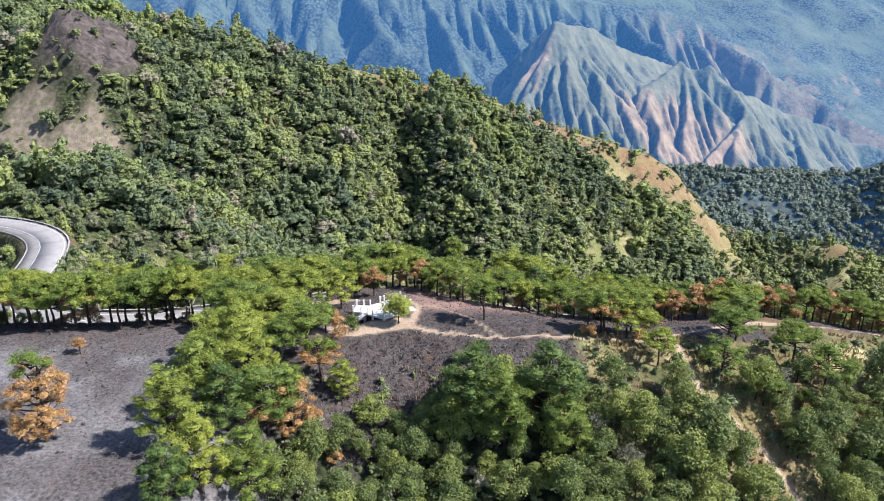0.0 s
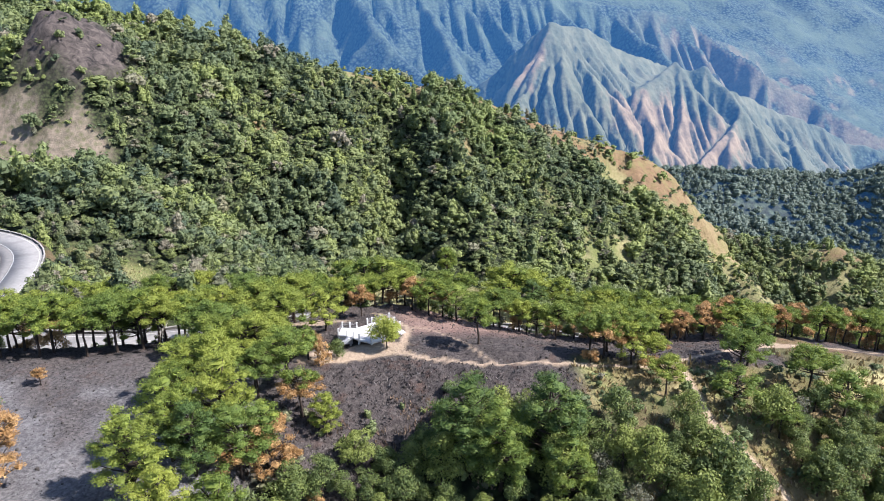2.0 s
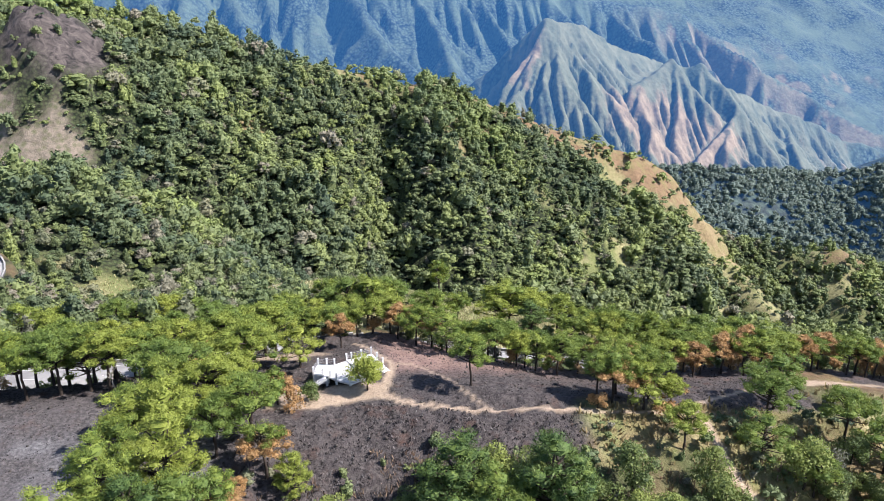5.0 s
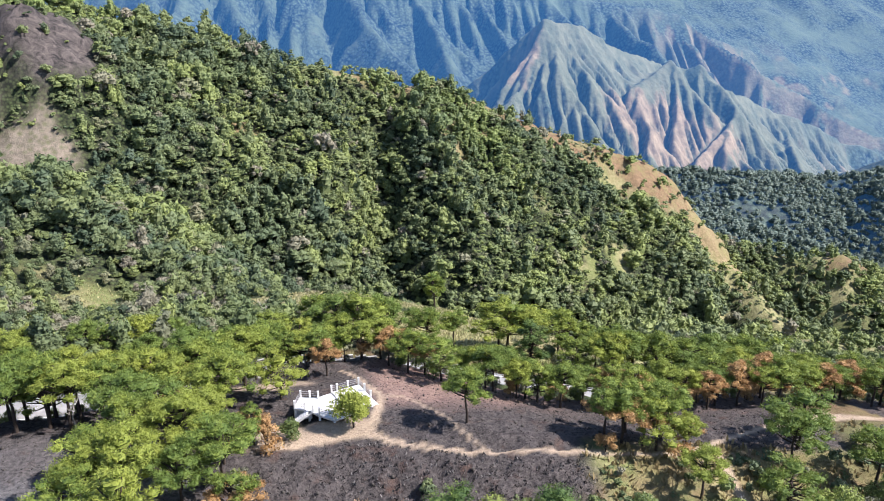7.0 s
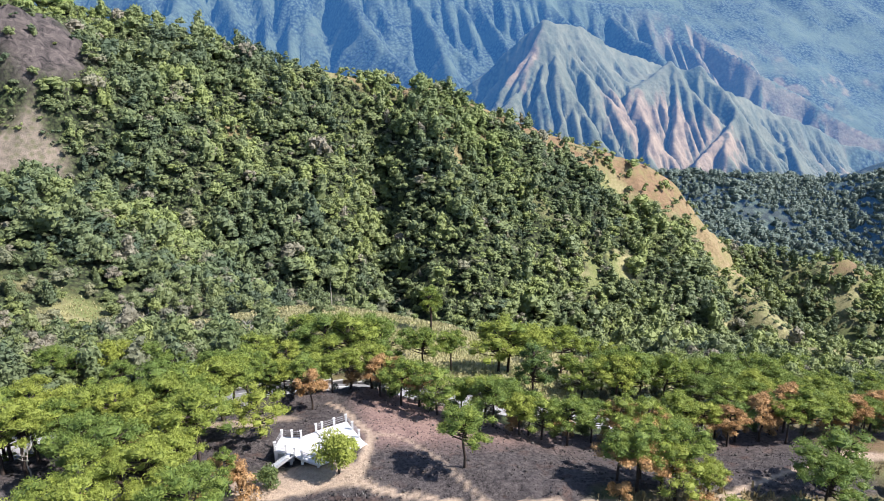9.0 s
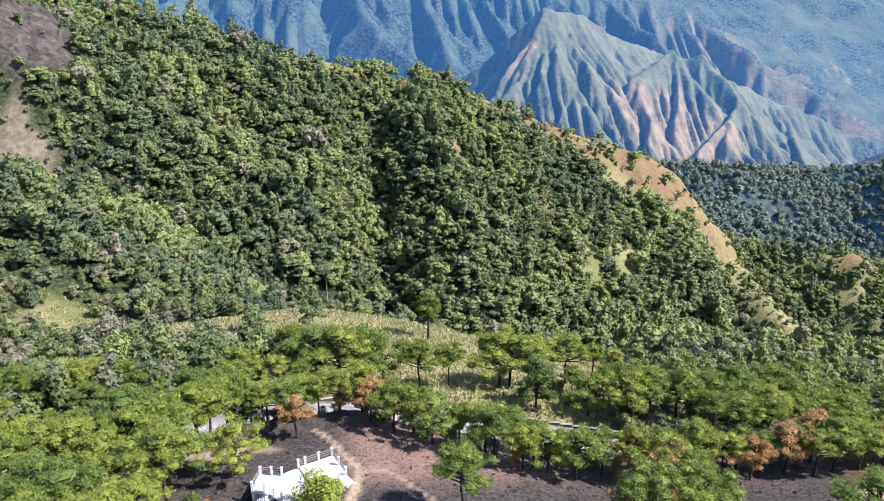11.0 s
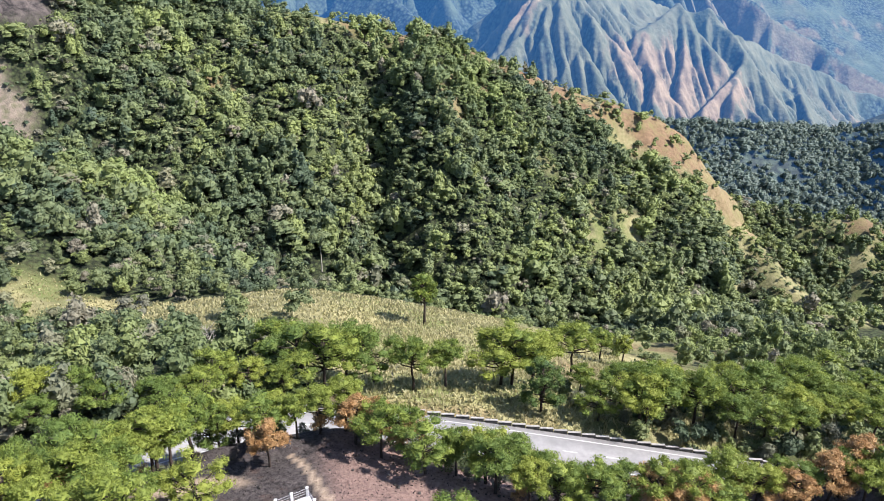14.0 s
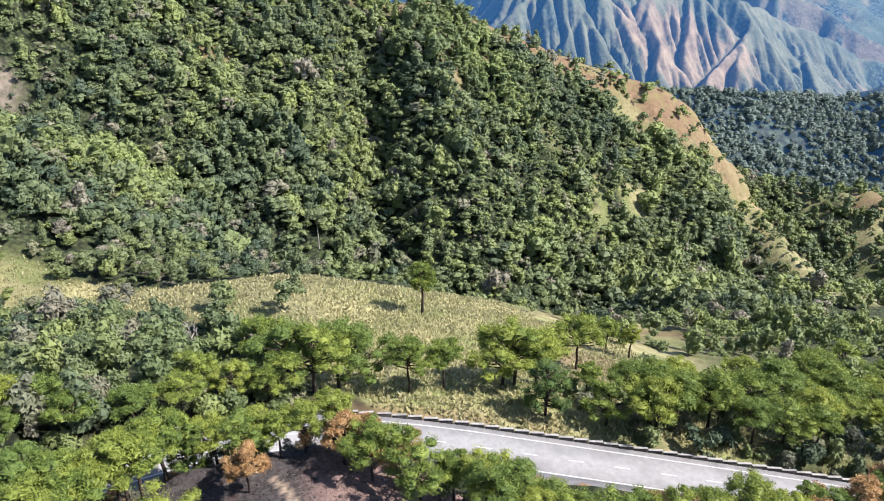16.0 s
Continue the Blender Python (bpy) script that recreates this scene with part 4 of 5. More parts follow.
# the grove between the deck and the ashy spur
for n in range(240):
    y = rng.uniform(82, 116)
    x = rng.uniform(-22 + 0.22 * (y - 84) - 9 * (y > 100), -2.5)
    if any(math.hypot(x - a, y - b) < 3.5 for a, b in PLANTED) or (x > -4 and y < 104) or (y > 107 and x > -9):
        continue
    pine(int(rng.choice([0, 1, 3, 4, 6], p=[0.28, 0.25, 0.17, 0.12, 0.18])), x, y, rng.uniform(7.0, 9.4))
# pines on the right of the road and below it
for n in range(140):
    x, y = rng.uniform(48, 130), rng.uniform(118, 175)
    d = float(along(np.array([x]), np.array([y]), ROAD, 15)[0][0])
    if d < 8 or any(math.hypot(x - a, y - b) < 3.6 for a, b in PLANTED) or y > 150 + 0.25 * (x - 40):
        continue
    pine(int(rng.choice([0, 1, 2, 6])), x, y, rng.uniform(5.5, 8.2))

# scorched bushes under the rows of pines
bushes = Grove([make_broadleaf(41, 2.6, 3.4, "scorched", "bark", 9, 150, 0.1, "bush"), make_broadleaf(42, 2.2, 3.0, "scorched", "bark", 8, 150, 0.1, "bush"), make_broadleaf(43, 2.4, 3.2, "broadleaf", "bark", 9, 150, 0.1, "bush"),
                make_broadleaf(44, 2.0, 2.6, "dry_leaf", "pale_bark", 8, 90, 0.1, "bush")],
               ["rust-brown scorched bush under the pines", "small scorched orange bush", "low green bush beside the road bank", "grey dry bush beside the road bank"], "bush", "row bushes")
spots = []
for n in range(380):
    x = rng.uniform(-70, 108)
    road_y = float(np.interp(x, [p[0] for p in ROAD if p[0] > -60], [p[1] for p in ROAD if p[0] > -60]))
    y = float(row_y(x)) + rng.uniform(-1.5, 4.0)
    if any(math.hypot(x - a, y - b) < 1.9 for a, b in spots) or (-3 < x < 12 and 97 < y < 113):
        continue
    spots.append((x, y))
    bushes.plant(int(rng.choice([0, 1, 2, 3], p=[0.08, 0.07, 0.45, 0.4] if x < 40 else [0.36, 0.28, 0.22, 0.14])), x, y, rng.uniform(0.6, 1.15), rng.uniform(0, 360))
# the hedge of bushes along the near side of the road
for n in range(44):
    x = -12 + 1.9 * n + rng.uniform(-0.4, 0.4)
    road_y = float(np.interp(x, [p[0] for p in ROAD if p[0] > -60], [p[1] for p in ROAD if p[0] > -60]))
    bushes.plant(int(rng.choice([0, 1, 2, 3], p=[0.22, 0.2, 0.4, 0.18])), x, road_y - rng.uniform(5.6, 8.5), rng.uniform(0.6, 1.05), rng.uniform(0, 360))
for k, x, y, sc in [(2, 0.6, 96.8, 1.1), (0, -2.2, 95.0, 1.2), (3, -4.5, 88.5, 1.0), (0, 44.0, 86.5, 1.0), (1, 36.0, 89.0, 0.9)]:
    bushes.plant(k, x, y, sc, 50 * k + x)

# broad-leaved trees on the slope in front
broad = Grove([make_broadleaf(31, 6.0, 5.6), make_broadleaf(32, 5.0, 5.2), make_broadleaf(33, 7.0, 5.5, count=15), make_broadleaf(34, 4.0, 4.2, "dry_leaf", "pale_bark", 9, 70)],
              ["leafy dark green tree on the steep slope", "low spreading dark green tree on the slope", "tall leafy tree on the slope", "grey half-bare bush with thin pale twigs"], "tree", "slope trees")
for x, y, sc in ((45.7, 68.4, 1.5), (42.5, 66.0, 1.3), (71, 70, 1.3), (78, 72, 1.4)):
    broad.plant(0, x, y, sc, 40 * x)
taken = []
for n in range(1400):
    x, y = rng.uniform(-9, 92), rng.uniform(52, 86)
    if y > float(crest(x)[1]) - 9.0 - 0.5 * (x > 30) - 5 * (x < 12):
        continue
    if float(along(np.array([x]), np.array([y]), TRAIL_DOWN)[0][0]) < 4.0 or any(math.hypot(x - a, y - b) < 2.55 for a, b in taken):
        continue
    taken.append((x, y))
    broad.plant(int(rng.choice([0, 1, 2, 3], p=[0.36, 0.34, 0.25, 0.05])), x, y, rng.uniform(0.55, 1.15), rng.uniform(0, 360))
    if len(taken) >= 280:
        break



def make_umbrella_tree(h):
    """A tall tree with a bare trunk and flat pale tiers of leaves."""
    r = np.random.default_rng(77)
    tree = tagged(new("umbrella_tree"), "tall pale flat-topped tree standing above the forest", "tree")
    bm, _ = trunk_of(r, h * 0.97, 0.28, 0.01)
    part("trunk", from_bm("umbrella_trunk", bm, M["pale_bark"], True), tree)
    for k, (z, w, dx) in enumerate([(0.97, 7.5, 0.4), (0.86, 6.0, -1.2), (0.76, 4.5, 1.8)]):
        lumps = [(dx + w * 0.3 * math.cos(a), w * 0.3 * math.sin(a), h * z, w * 0.28, 0.5) for a in np.linspace(0, 6, 7)]
        vv = crown_of(r, lumps, 90, 0.7, 0.55, 0.7, 0.4)
        part("leaf_tier", mesh_of("leaf_tier", vv, tris_for(vv), M["pale_leaf"]), tree)
        bm = bmesh.new()
        tube(bm, [(0, 0, h * (z - 0.12)), (dx, 0.4, h * z)], [0.14, 0.06], 5)
        part("bough", from_bm("bough", bm, M["pale_bark"]), tree)
    return tree


make_umbrella_tree(17.0).matrix_basis = pose(5.0, 336.0, ground_at(5.0, 336.0))


def make_bare_tree(seed, h):
    """A leafless pale tree: trunk and forking boughs."""
    r = np.random.default_rng(seed)
    tree = new("bare_tree")
    bm, pts = trunk_of(r, h, 0.09, 0.05)
    part("trunk", from_bm("bare_trunk", bm, M["pale_bark"], True), tree)
    for k in range(9):
        a, z, ln = r.uniform(0, 6.28), h * r.uniform(0.4, 0.92), h * r.uniform(0.2, 0.38)
        bm = bmesh.new()
        mid = (0.5 * ln * math.cos(a), 0.5 * ln * math.sin(a), z + 0.35 * ln)
        end = (0.8 * ln * math.cos(a + 0.3), 0.8 * ln * math.sin(a + 0.3), z + 0.9 * ln)
        tube(bm, [(0, 0, z), mid, end], [0.05, 0.035, 0.012], 5)
        tube(bm, [mid, (mid[0] + 0.3 * ln * math.cos(a - 0.8), mid[1] + 0.3 * ln * math.sin(a - 0.8), mid[2] + 0.35 * ln)], [0.03, 0.01], 4)
        part("bough", from_bm("bare_bough", bm, M["pale_bark"], True), tree)
    return tree


bare_trees = Grove([make_bare_tree(201, 5.5), make_bare_tree(202, 4.5)], "leafless pale grey tree among the green ones", "bare tree", "bare trees")
for k, (x, y, sc) in enumerate([(4.2, 66.5, 1.0), (-24.5, 101.5, 1.1), (-19, 158, 1.2), (-8, 156, 1.3), (-30, 172, 1.3), (1.5, 160, 1.0), (20, 148.5, 0.8), (47.5, 79.5, 0.7)]):
    bare_trees.plant(k, x, y, sc, 77 * k)

# ---------------------------------------------------------------- woods


def wild_crown(r, per, leaf, h, w, habit):
    """A crown of several uneven lobes, round, tall, tiered or low, with its leaf sprays."""
    lobes = []
    if habit == "tall":
        for k in range(5):
            f, a = k / 4, r.uniform(0, 6.28)
            s = w * (0.3 - 0.13 * f) * r.uniform(0.85, 1.2)
            lobes.append((0.1 * w * math.cos(a), 0.1 * w * math.sin(a), h * (0.35 + 0.75 * f), s, s * 1.15))
    elif habit == "tiered":
        for k in range(7):
            a, q, s = r.uniform(0, 6.28), 0.36 * w * math.sqrt(r.uniform(0.05, 1)), w * r.uniform(0.13, 0.23)
            lobes.append((q * math.cos(a), q * math.sin(a), h * r.uniform(0.5, 1.0), s, s * 0.42))
    elif habit == "low":
        for k in range(8):
            a, q, s = r.uniform(0, 6.28), 0.5 * w * math.sqrt(r.uniform(0, 1)), w * r.uniform(0.1, 0.2)
            lobes.append((q * math.cos(a), q * math.sin(a), h * r.uniform(0.05, 0.36), s, s * 0.75))
    else:
        for k in range(7):
            a, q, s = 0.9 * k + r.uniform(-0.5, 0.5), w * r.uniform(0.16, 0.36), w * r.uniform(0.13, 0.25)
            lobes.append((q * math.cos(a), q * math.sin(a), h * r.uniform(0.35, 0.8), s, s * r.uniform(0.7, 1.0)))
        lobes.append((0, 0, h * 0.72, 0.26 * w, 0.28 * h))
    total = sum(b[3] ** 2 for b in lobes)
    bits = []
    for x, y, z, s, sz in lobes:
        n = max(6, int(per * s * s / total))
        d = unit(r.normal(size=(n, 3)))
        d[:, 2] = np.abs(d[:, 2]) * 1.2 - 0.3
        d = unit(d)
        cs = np.array([x, y, z]) + d * r.uniform(0.8, 1.15, (n, 1)) * np.array([s, s, sz])
        bits += [leaves(cs, unit(d + [0, 0, 0.2]), leaf, leaf * 0.8, r, 0.45, 0.2), lobe_core(x, y, z, s, sz, r.uniform(0, 6))]
    return np.concatenate(bits)


def bank(kind, seeds, per, leaf, h, w):
    habits = ["round", "low", "tiered", "round", "tall", "round"]
    return [wild_crown(np.random.default_rng(k), per * 6, leaf, h * (0.85 + 0.1 * (k % 4)), w * (0.85 + 0.12 * (k % 3)), habits[k % 6]) for k in seeds]


BRIGHT = [(-100, 442, 0), (-66, 413, 0), (-47, 407, 0), (-14, 398, 0), (12, 383, 0)]


def woods(name, label, models, xs, ys, sizes, seed, mat="forest", dry_share=0.06, trunk=False):
    r = np.random.default_rng(seed)
    z = np.where(ys < 630, surface(xs, np.minimum(ys, 630)), 0.0)
    if np.max(ys) > 630:
        z = np.where(ys < 630, z, np.maximum(height(xs, ys), far_height(xs, ys)))
    vs, tints, drys = [], [], []
    grove = 0.6 * fbm(xs / 26, ys / 26, 3, 121) + 0.35 * (1 - step(along(xs, ys, BRIGHT)[0] + 10 * fbm(xs / 18, ys / 18, 3, 122), 8, 26))
    for x, y, zz, s, g in zip(xs, ys, z, sizes, grove):
        m = models[int(r.integers(len(models)))]
        a = r.uniform(0, 2 * math.pi)
        c, d = math.cos(a) * s, math.sin(a) * s
        sz = s * r.uniform(0.7, 1.35)
        vs.append(np.stack([m[:, 0] * c - m[:, 1] * d + x, m[:, 0] * d + m[:, 1] * c + y, m[:, 2] * sz + zz - 0.3], 1))
        tints.append(np.full(len(m), min(1.0, max(0.0, r.uniform(0, 1) ** 1.5 + 0.3 * float(step(x, 70, 200)) + g))))
        drys.append(np.full(len(m), r.uniform(0.4, 1) if r.uniform() < dry_share else 0.0))
    v = np.concatenate(vs)
    ob = new(name, mesh_of(name, v, tris_for(v), M[mat], tint=np.concatenate(tints), dry=np.concatenate(drys)))
    return tagged(ob, label, "forest", kind="stuff")


def scatter(seed, x0, x1, y0, y1, gap, keep):
    r = np.random.default_rng(seed)
    gx, gy = np.meshgrid(np.arange(x0, x1, gap), np.arange(y0, y1, gap))
    gx = gx.ravel() + r.uniform(-0.62, 0.62, gx.size) * gap
    gy = gy.ravel() + r.uniform(-0.62, 0.62, gy.size) * gap
    ok = keep(gx, gy, r)
    return gx[ok], gy[ok], r


def on_face(x, y, r):
    m = masks(x, y)
    yr = ridge_y(x)
    bare = np.maximum.reduce([m["grass"] * 1.05, m["earth"] * 0.88, m["rock"] * 0.86, m["scrub"] * 0.96])
    lowest = np.interp(x, [-150, -70, 0, 60, 130, 200, 230, 300, 360], [262, 256, 262, 262, 275, 296, 314, 318, 318])
    clear = (np.abs(x - 5) < 5) & (np.abs(y - 333) < 9)
    return ~clear & (y < yr + 10) & (y > lowest) & (r.uniform(0, 1, x.shape) > bare) & (x > -0.36 * y - 30) & (x < 0.98 * y - 10)


fx, fy, r = scatter(51, -190, 540, 258, 575, 3.5, on_face)
open_share = np.maximum.reduce([masks(fx, fy)[k] for k in ("grass", "earth", "scrub", "rock")])
size = np.clip(np.exp(r.normal(0.0, 0.36, fx.size) + 0.45 * fbm(fx / 20, fy / 20, 3, 120)), 0.38, 2.0) * np.where(open_share > 0.35, 0.62, 1.0)
crest_trees = [(151, 464, 1.3), (159.6, 455, 1.5), (177, 473, 0.9), (199, 469, 1.4), (170, 462, 0.8), (128, 470, 1.4), (134, 468, 1.2), (120, 472, 1.3), (112, 474, 1.2), (88, 470, 1.4), (84, 452, 1.3), (104, 458, 1.4), (241, 472, 0.8)]
fx, fy, size = (np.concatenate([q, [t[n] for t in crest_trees]]) for n, q in enumerate((fx, fy, size)))
woods("forest", "dense mixed green forest covering the mountain flank", bank("far", range(60, 78), 20, 0.78, 5.6, 6.5), fx, fy, size, 52)


def in_hollow(x, y, r):
    m = masks(x, y)
    d, _ = along(x, y, ROAD, 15)
    edge = step(x, -2, 10) * step(y, 126, 140)
    return (d > 7.0) & (y > 124 + 0.0 * x) & (r.uniform(0, 1, x.shape) > m["grass"] * 1.5) & (x > -0.55 * y) & ~((x > 8) & (y < 150)) & (r.uniform(0, 1, x.shape) > edge * 0.85)


fx, fy, r = scatter(53, -125, 40, 124, 258, 4.0, in_hollow)
woods("hollow_woods", "mixed woods with grey dry bushes in the hollow behind the road", bank("near", range(80, 88), 70, 0.6, 5.5, 5.4), fx, fy, r.uniform(0.5, 1.25, fx.size), 54, dry_share=0.13)


def below_right(x, y, r):
    d, _ = along(x, y, ROAD, 15)
    m = masks(x, y)
    return (d > 9) & (y > 150 + 0.1 * (x - 40)) & (x > 62 + 0.0 * y) & (x < 1.1 * y + 20) & (r.uniform(0, 1, x.shape) > 0.12 + 0.7 * m["earth"] + 0.8 * m["grass"])


fx, fy, r = scatter(55, 55, 360, 140, 300, 5.2, below_right)
woods("valley_woods", "scattered green woods on the falling ground below the road", bank("near", range(90, 98), 44, 0.78, 6.0, 5.8), fx, fy, r.uniform(0.65, 1.2, fx.size), 56, dry_share=0.1)


def on_far_hill(x, y, r):
    return (x > 0.12 * y) & (x < 0.9 * y) & (fbm(x / 70, y / 70, 4, 99) + r.uniform(-0.25, 0.25, x.shape) > -0.4)




def by_road(x, y, r):
    d, _ = along(x, y, ROAD, 15)
    m = masks(x, y)
    return (d > 5.1) & (y > np.interp(x, [44, 60, 110, 150], [150, 122, 105, 98])) & (y < 150 + 0.1 * (x - 40)) & (r.uniform(0, 1, x.shape) < 0.72)


def behind_road(x, y, r):
    d, _ = along(x, y, ROAD, 15)
    back = y > np.interp(x, [-66, -58, -40, -18, -2, 12], [150, 128, 121, 123, 132, 136])
    return (d > 5.6) & (d < 13) & back & (r.uniform(0, 1, x.shape) < 0.8)


fx, fy, r = scatter(59, 44, 150, 98, 160, 2.7, by_road)
bx, by, r = scatter(61, -64, 10, 120, 150, 2.8, behind_road)
fx, fy = np.concatenate([fx, bx]), np.concatenate([fy, by])
woods("roadside_bushes", "low green and grey bushes beside the road", bank("near", range(110, 116), 46, 0.45, 2.6, 3.4), fx, fy, r.uniform(0.5, 1.35, fx.size), 60, dry_share=0.25)
def undergrowth(x, y, r):
    m = masks(x, y)
    edge = crest(x)[1]
    return (y < edge - 2.5 + 3 * (x > 34)) & (r.uniform(0, 1, x.shape) < 0.85 - 0.7 * m["burn"] * step(y, edge - 14, edge - 9) - 1.2 * m["soil"] - 0.35 * m["earth"] - 0.42 * m["grass"])


fx, fy, r = scatter(71, -12, 96, 50, 93, 1.75, undergrowth)
woods("undergrowth", "dark green and brown shrubs covering the slope below the trail", bank("near", range(120, 128), 14, 0.34, 1.7, 2.1), fx, fy, np.clip(np.exp(r.normal(-0.25, 0.4, fx.size)), 0.3, 1.5), 72, dry_share=0.2)
def small_crown(k):
    """A far tree: three leafy lobes."""
    r = np.random.default_rng(k)
    bits = []
    for n in range(3):
        x, y, z, q = r.uniform(-2, 2), r.uniform(-2, 2), r.uniform(1.4, 3.6), r.uniform(2.0, 3.0)
        d = unit(r.normal(size=(9, 3)) + [0, 0, 0.7])
        bits += [lobe_core(x, y, z, q, q, r.uniform(0, 6), (-0.5, 0.3, 0.95, math.pi / 2)), leaves(np.array([x, y, z]) + d * q, d, 1.7, 1.5, r, 0.5, 0.15)]
    return np.concatenate(bits)


fx, fy, r = scatter(57, 120, 780, 545, 940, 5.2, on_far_hill)
woods("distant_woods", "woods on the hills beyond the valley, coloured bluish for haze", [small_crown(k) for k in range(100, 108)], fx, fy, np.clip(np.exp(r.normal(0.12, 0.38, fx.size)), 0.45, 2.0), 58, "hazed_leaf")

# ---------------------------------------------------------------- road


def ribbon(line, a, b, lift, s0=None, s1=None):
    """Corners of a strip between the side offsets a and b along a line."""
    p = np.array(line)
    d = np.gradient(p[:, :2], axis=0)
    d /= np.linalg.norm(d, axis=1, keepdims=True)
    nrm = np.stack([-d[:, 1], d[:, 0]], 1)
    left = np.column_stack([p[:, :2] + nrm * a, p[:, 2] + lift])
    right = np.column_stack([p[:, :2] + nrm * b, p[:, 2] + lift])
    return left, right


def resample(line, gap):
    p = np.array(line)
    s = np.concatenate([[0], np.cumsum(np.linalg.norm(np.diff(p, axis=0), axis=1))])
    t = np.arange(0, s[-1], gap)
    return np.stack([np.interp(t, s, p[:, k]) for k in range(3)], 1)


def strip_mesh(name, line, a, b, lift, mat, thick=0.0):
    left, right = ribbon(line, a, b, lift)
    n = len(left)
    v = np.concatenate([left, right, left - [0, 0, thick], right - [0, 0, thick]])
    i = np.arange(n - 1)
    q = np.stack([i, i + n, i + n + 1, i + 1], 1)
    if thick:
        q = np.concatenate([q, np.stack([i, i + 1, i + 1 + 2 * n, i + 2 * n], 1), np.stack([i + n, i + 3 * n, i + 1 + 3 * n, i + 1 + n], 1)])
    return mesh_of(name, v, q[:, ::-1], mat)


ROAD_PTS = resample(ROAD, 1.0)
road = tagged(new("road", strip_mesh("road", ROAD_PTS, ROAD_HALF, -ROAD_HALF + 2.75, 0.05, M["asphalt"], 0.3)), "pale sunlit two-lane mountain road", "road", kind="structure")
part("shoulder", strip_mesh("shoulder", ROAD_PTS, -ROAD_HALF + 2.75, -ROAD_HALF, 0.04, M["shoulder"], 0.3), road, "darker paved road shoulder")
for off in (ROAD_HALF - 1.2, -ROAD_HALF + 2.9):
    part("edge_line", strip_mesh("edge_line", ROAD_PTS, off + 0.07, off - 0.07, 0.056, M["line"]), road, "white painted edge line")
fine_pts = resample(ROAD, 0.5)
for k in range(300, len(fine_pts) - 12, 12):
    part("centre_dash", strip_mesh("centre_dash", fine_pts[k:k + 5], 0.97, 0.83, 0.056, M["line"]), road)
part("kerb", strip_mesh("kerb", ROAD_PTS, -ROAD_HALF, -ROAD_HALF - 0.25, 0.16, M["barrier"], 0.4), road, "low concrete kerb")

barrier = tagged(new("road_barrier"), "low weathered concrete barrier along the outer road edge", "barrier")
bm = bmesh.new()
# the body is darker than the cap on top of it
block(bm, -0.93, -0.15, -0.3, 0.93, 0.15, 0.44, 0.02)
seg = from_bm("barrier_segment", bm, M["barrier_body"])
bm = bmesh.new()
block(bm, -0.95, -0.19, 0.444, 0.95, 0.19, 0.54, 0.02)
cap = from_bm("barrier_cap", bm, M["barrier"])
for k in range(14, len(ROAD_PTS) - 3, 2):
    p, d = ROAD_PTS[k], ROAD_PTS[k + 1] - ROAD_PTS[k]
    if p[0] > 130 or p[0] < -120:
        continue
    ang = math.degrees(math.atan2(d[1], d[0]))
    n = Vector((-d[1], d[0], 0)).normalized() * (ROAD_HALF - 0.1)
    ob = part("segment", seg, barrier)
    ob.matrix_basis = pose(p[0] + n.x, p[1] + n.y, p[2] + 0.05, 0, 0, ang)
    part("cap", cap, ob, "pale concrete cap")

# ---------------------------------------------------------------- the viewing deck
FLOOR = 0.85
OUTLINE = [(0.6, 102.3), (2.5, 101.5), (3.7, 100.2), (5.6, 98.8), (7.5, 99.8), (10.4, 103.1), (8.9, 106.9), (5.2, 105.4), (3.6, 104.5), (1.3, 105.0)]
deck = tagged(new("viewing_deck"), "white concrete viewing deck on columns with short posts and rails", "viewing deck")


def prism(outline, z0, z1):
    bm = bmesh.new()
    lo = [bm.verts.new((x, y, z0)) for x, y in outline]
    hi = [bm.verts.new((x, y, z1)) for x, y in outline]
    bm.faces.new(hi)
    bm.faces.new(lo[::-1])
    for k in range(len(outline)):
        j = (k + 1) % len(outline)
        bm.faces.new((lo[k], lo[j], hi[j], hi[k]))
    return bm


part("floor", from_bm("deck_floor", prism(OUTLINE, FLOOR - 0.22, FLOOR), M["deck_floor"]), deck, "sunlit pale cement floor slab")
UPPER = [(5.3, 105.3), (6.7, 101.7), (10.25, 103.15), (8.85, 106.75)]
part("upper_floor", from_bm("upper_floor", prism(UPPER, FLOOR + 0.004, FLOOR + 0.16), M["deck_floor"]), deck, "slightly raised cement floor slab")
bm = bmesh.new()
block(bm, -0.11, -0.11, 0, 0.11, 0.11, 0.95, 0.012)
block(bm, -0.14, -0.14, 0.95, 0.14, 0.14, 1.02, 0.012)
post_me = from_bm("deck_post", bm, M["white"])
POSTS = [(0.75, 102.4), (2.0, 101.85), (3.0, 101.1), (3.8, 100.3), (5.6, 99.0), (7.4, 100.0), (1.4, 104.8), (2.55, 104.55), (3.6, 104.3), (5.3, 105.2), (6.0, 105.5), (7.4, 106.1), (8.8, 106.7),
         (9.5, 105.0), (10.2, 103.2), (9.4, 102.2), (6.4, 102.6)]
for x, y in POSTS:
    part("post", post_me, deck).location = (x, y, FLOOR + (0.16 if x > 5.2 and y > 102 else 0.0))


def rail(a, b, zs, r=0.025):
    bm = bmesh.new()
    tube(bm, [(*a, zs), (*b, zs)], [r, r], 6)
    return from_bm("rail_bar", bm, M["steel"])


RUNS = [(0, 1), (0, 6), (6, 7), (7, 8), (9, 10), (10, 11), (11, 12), (12, 13), (13, 14), (3, 4), (4, 5)]
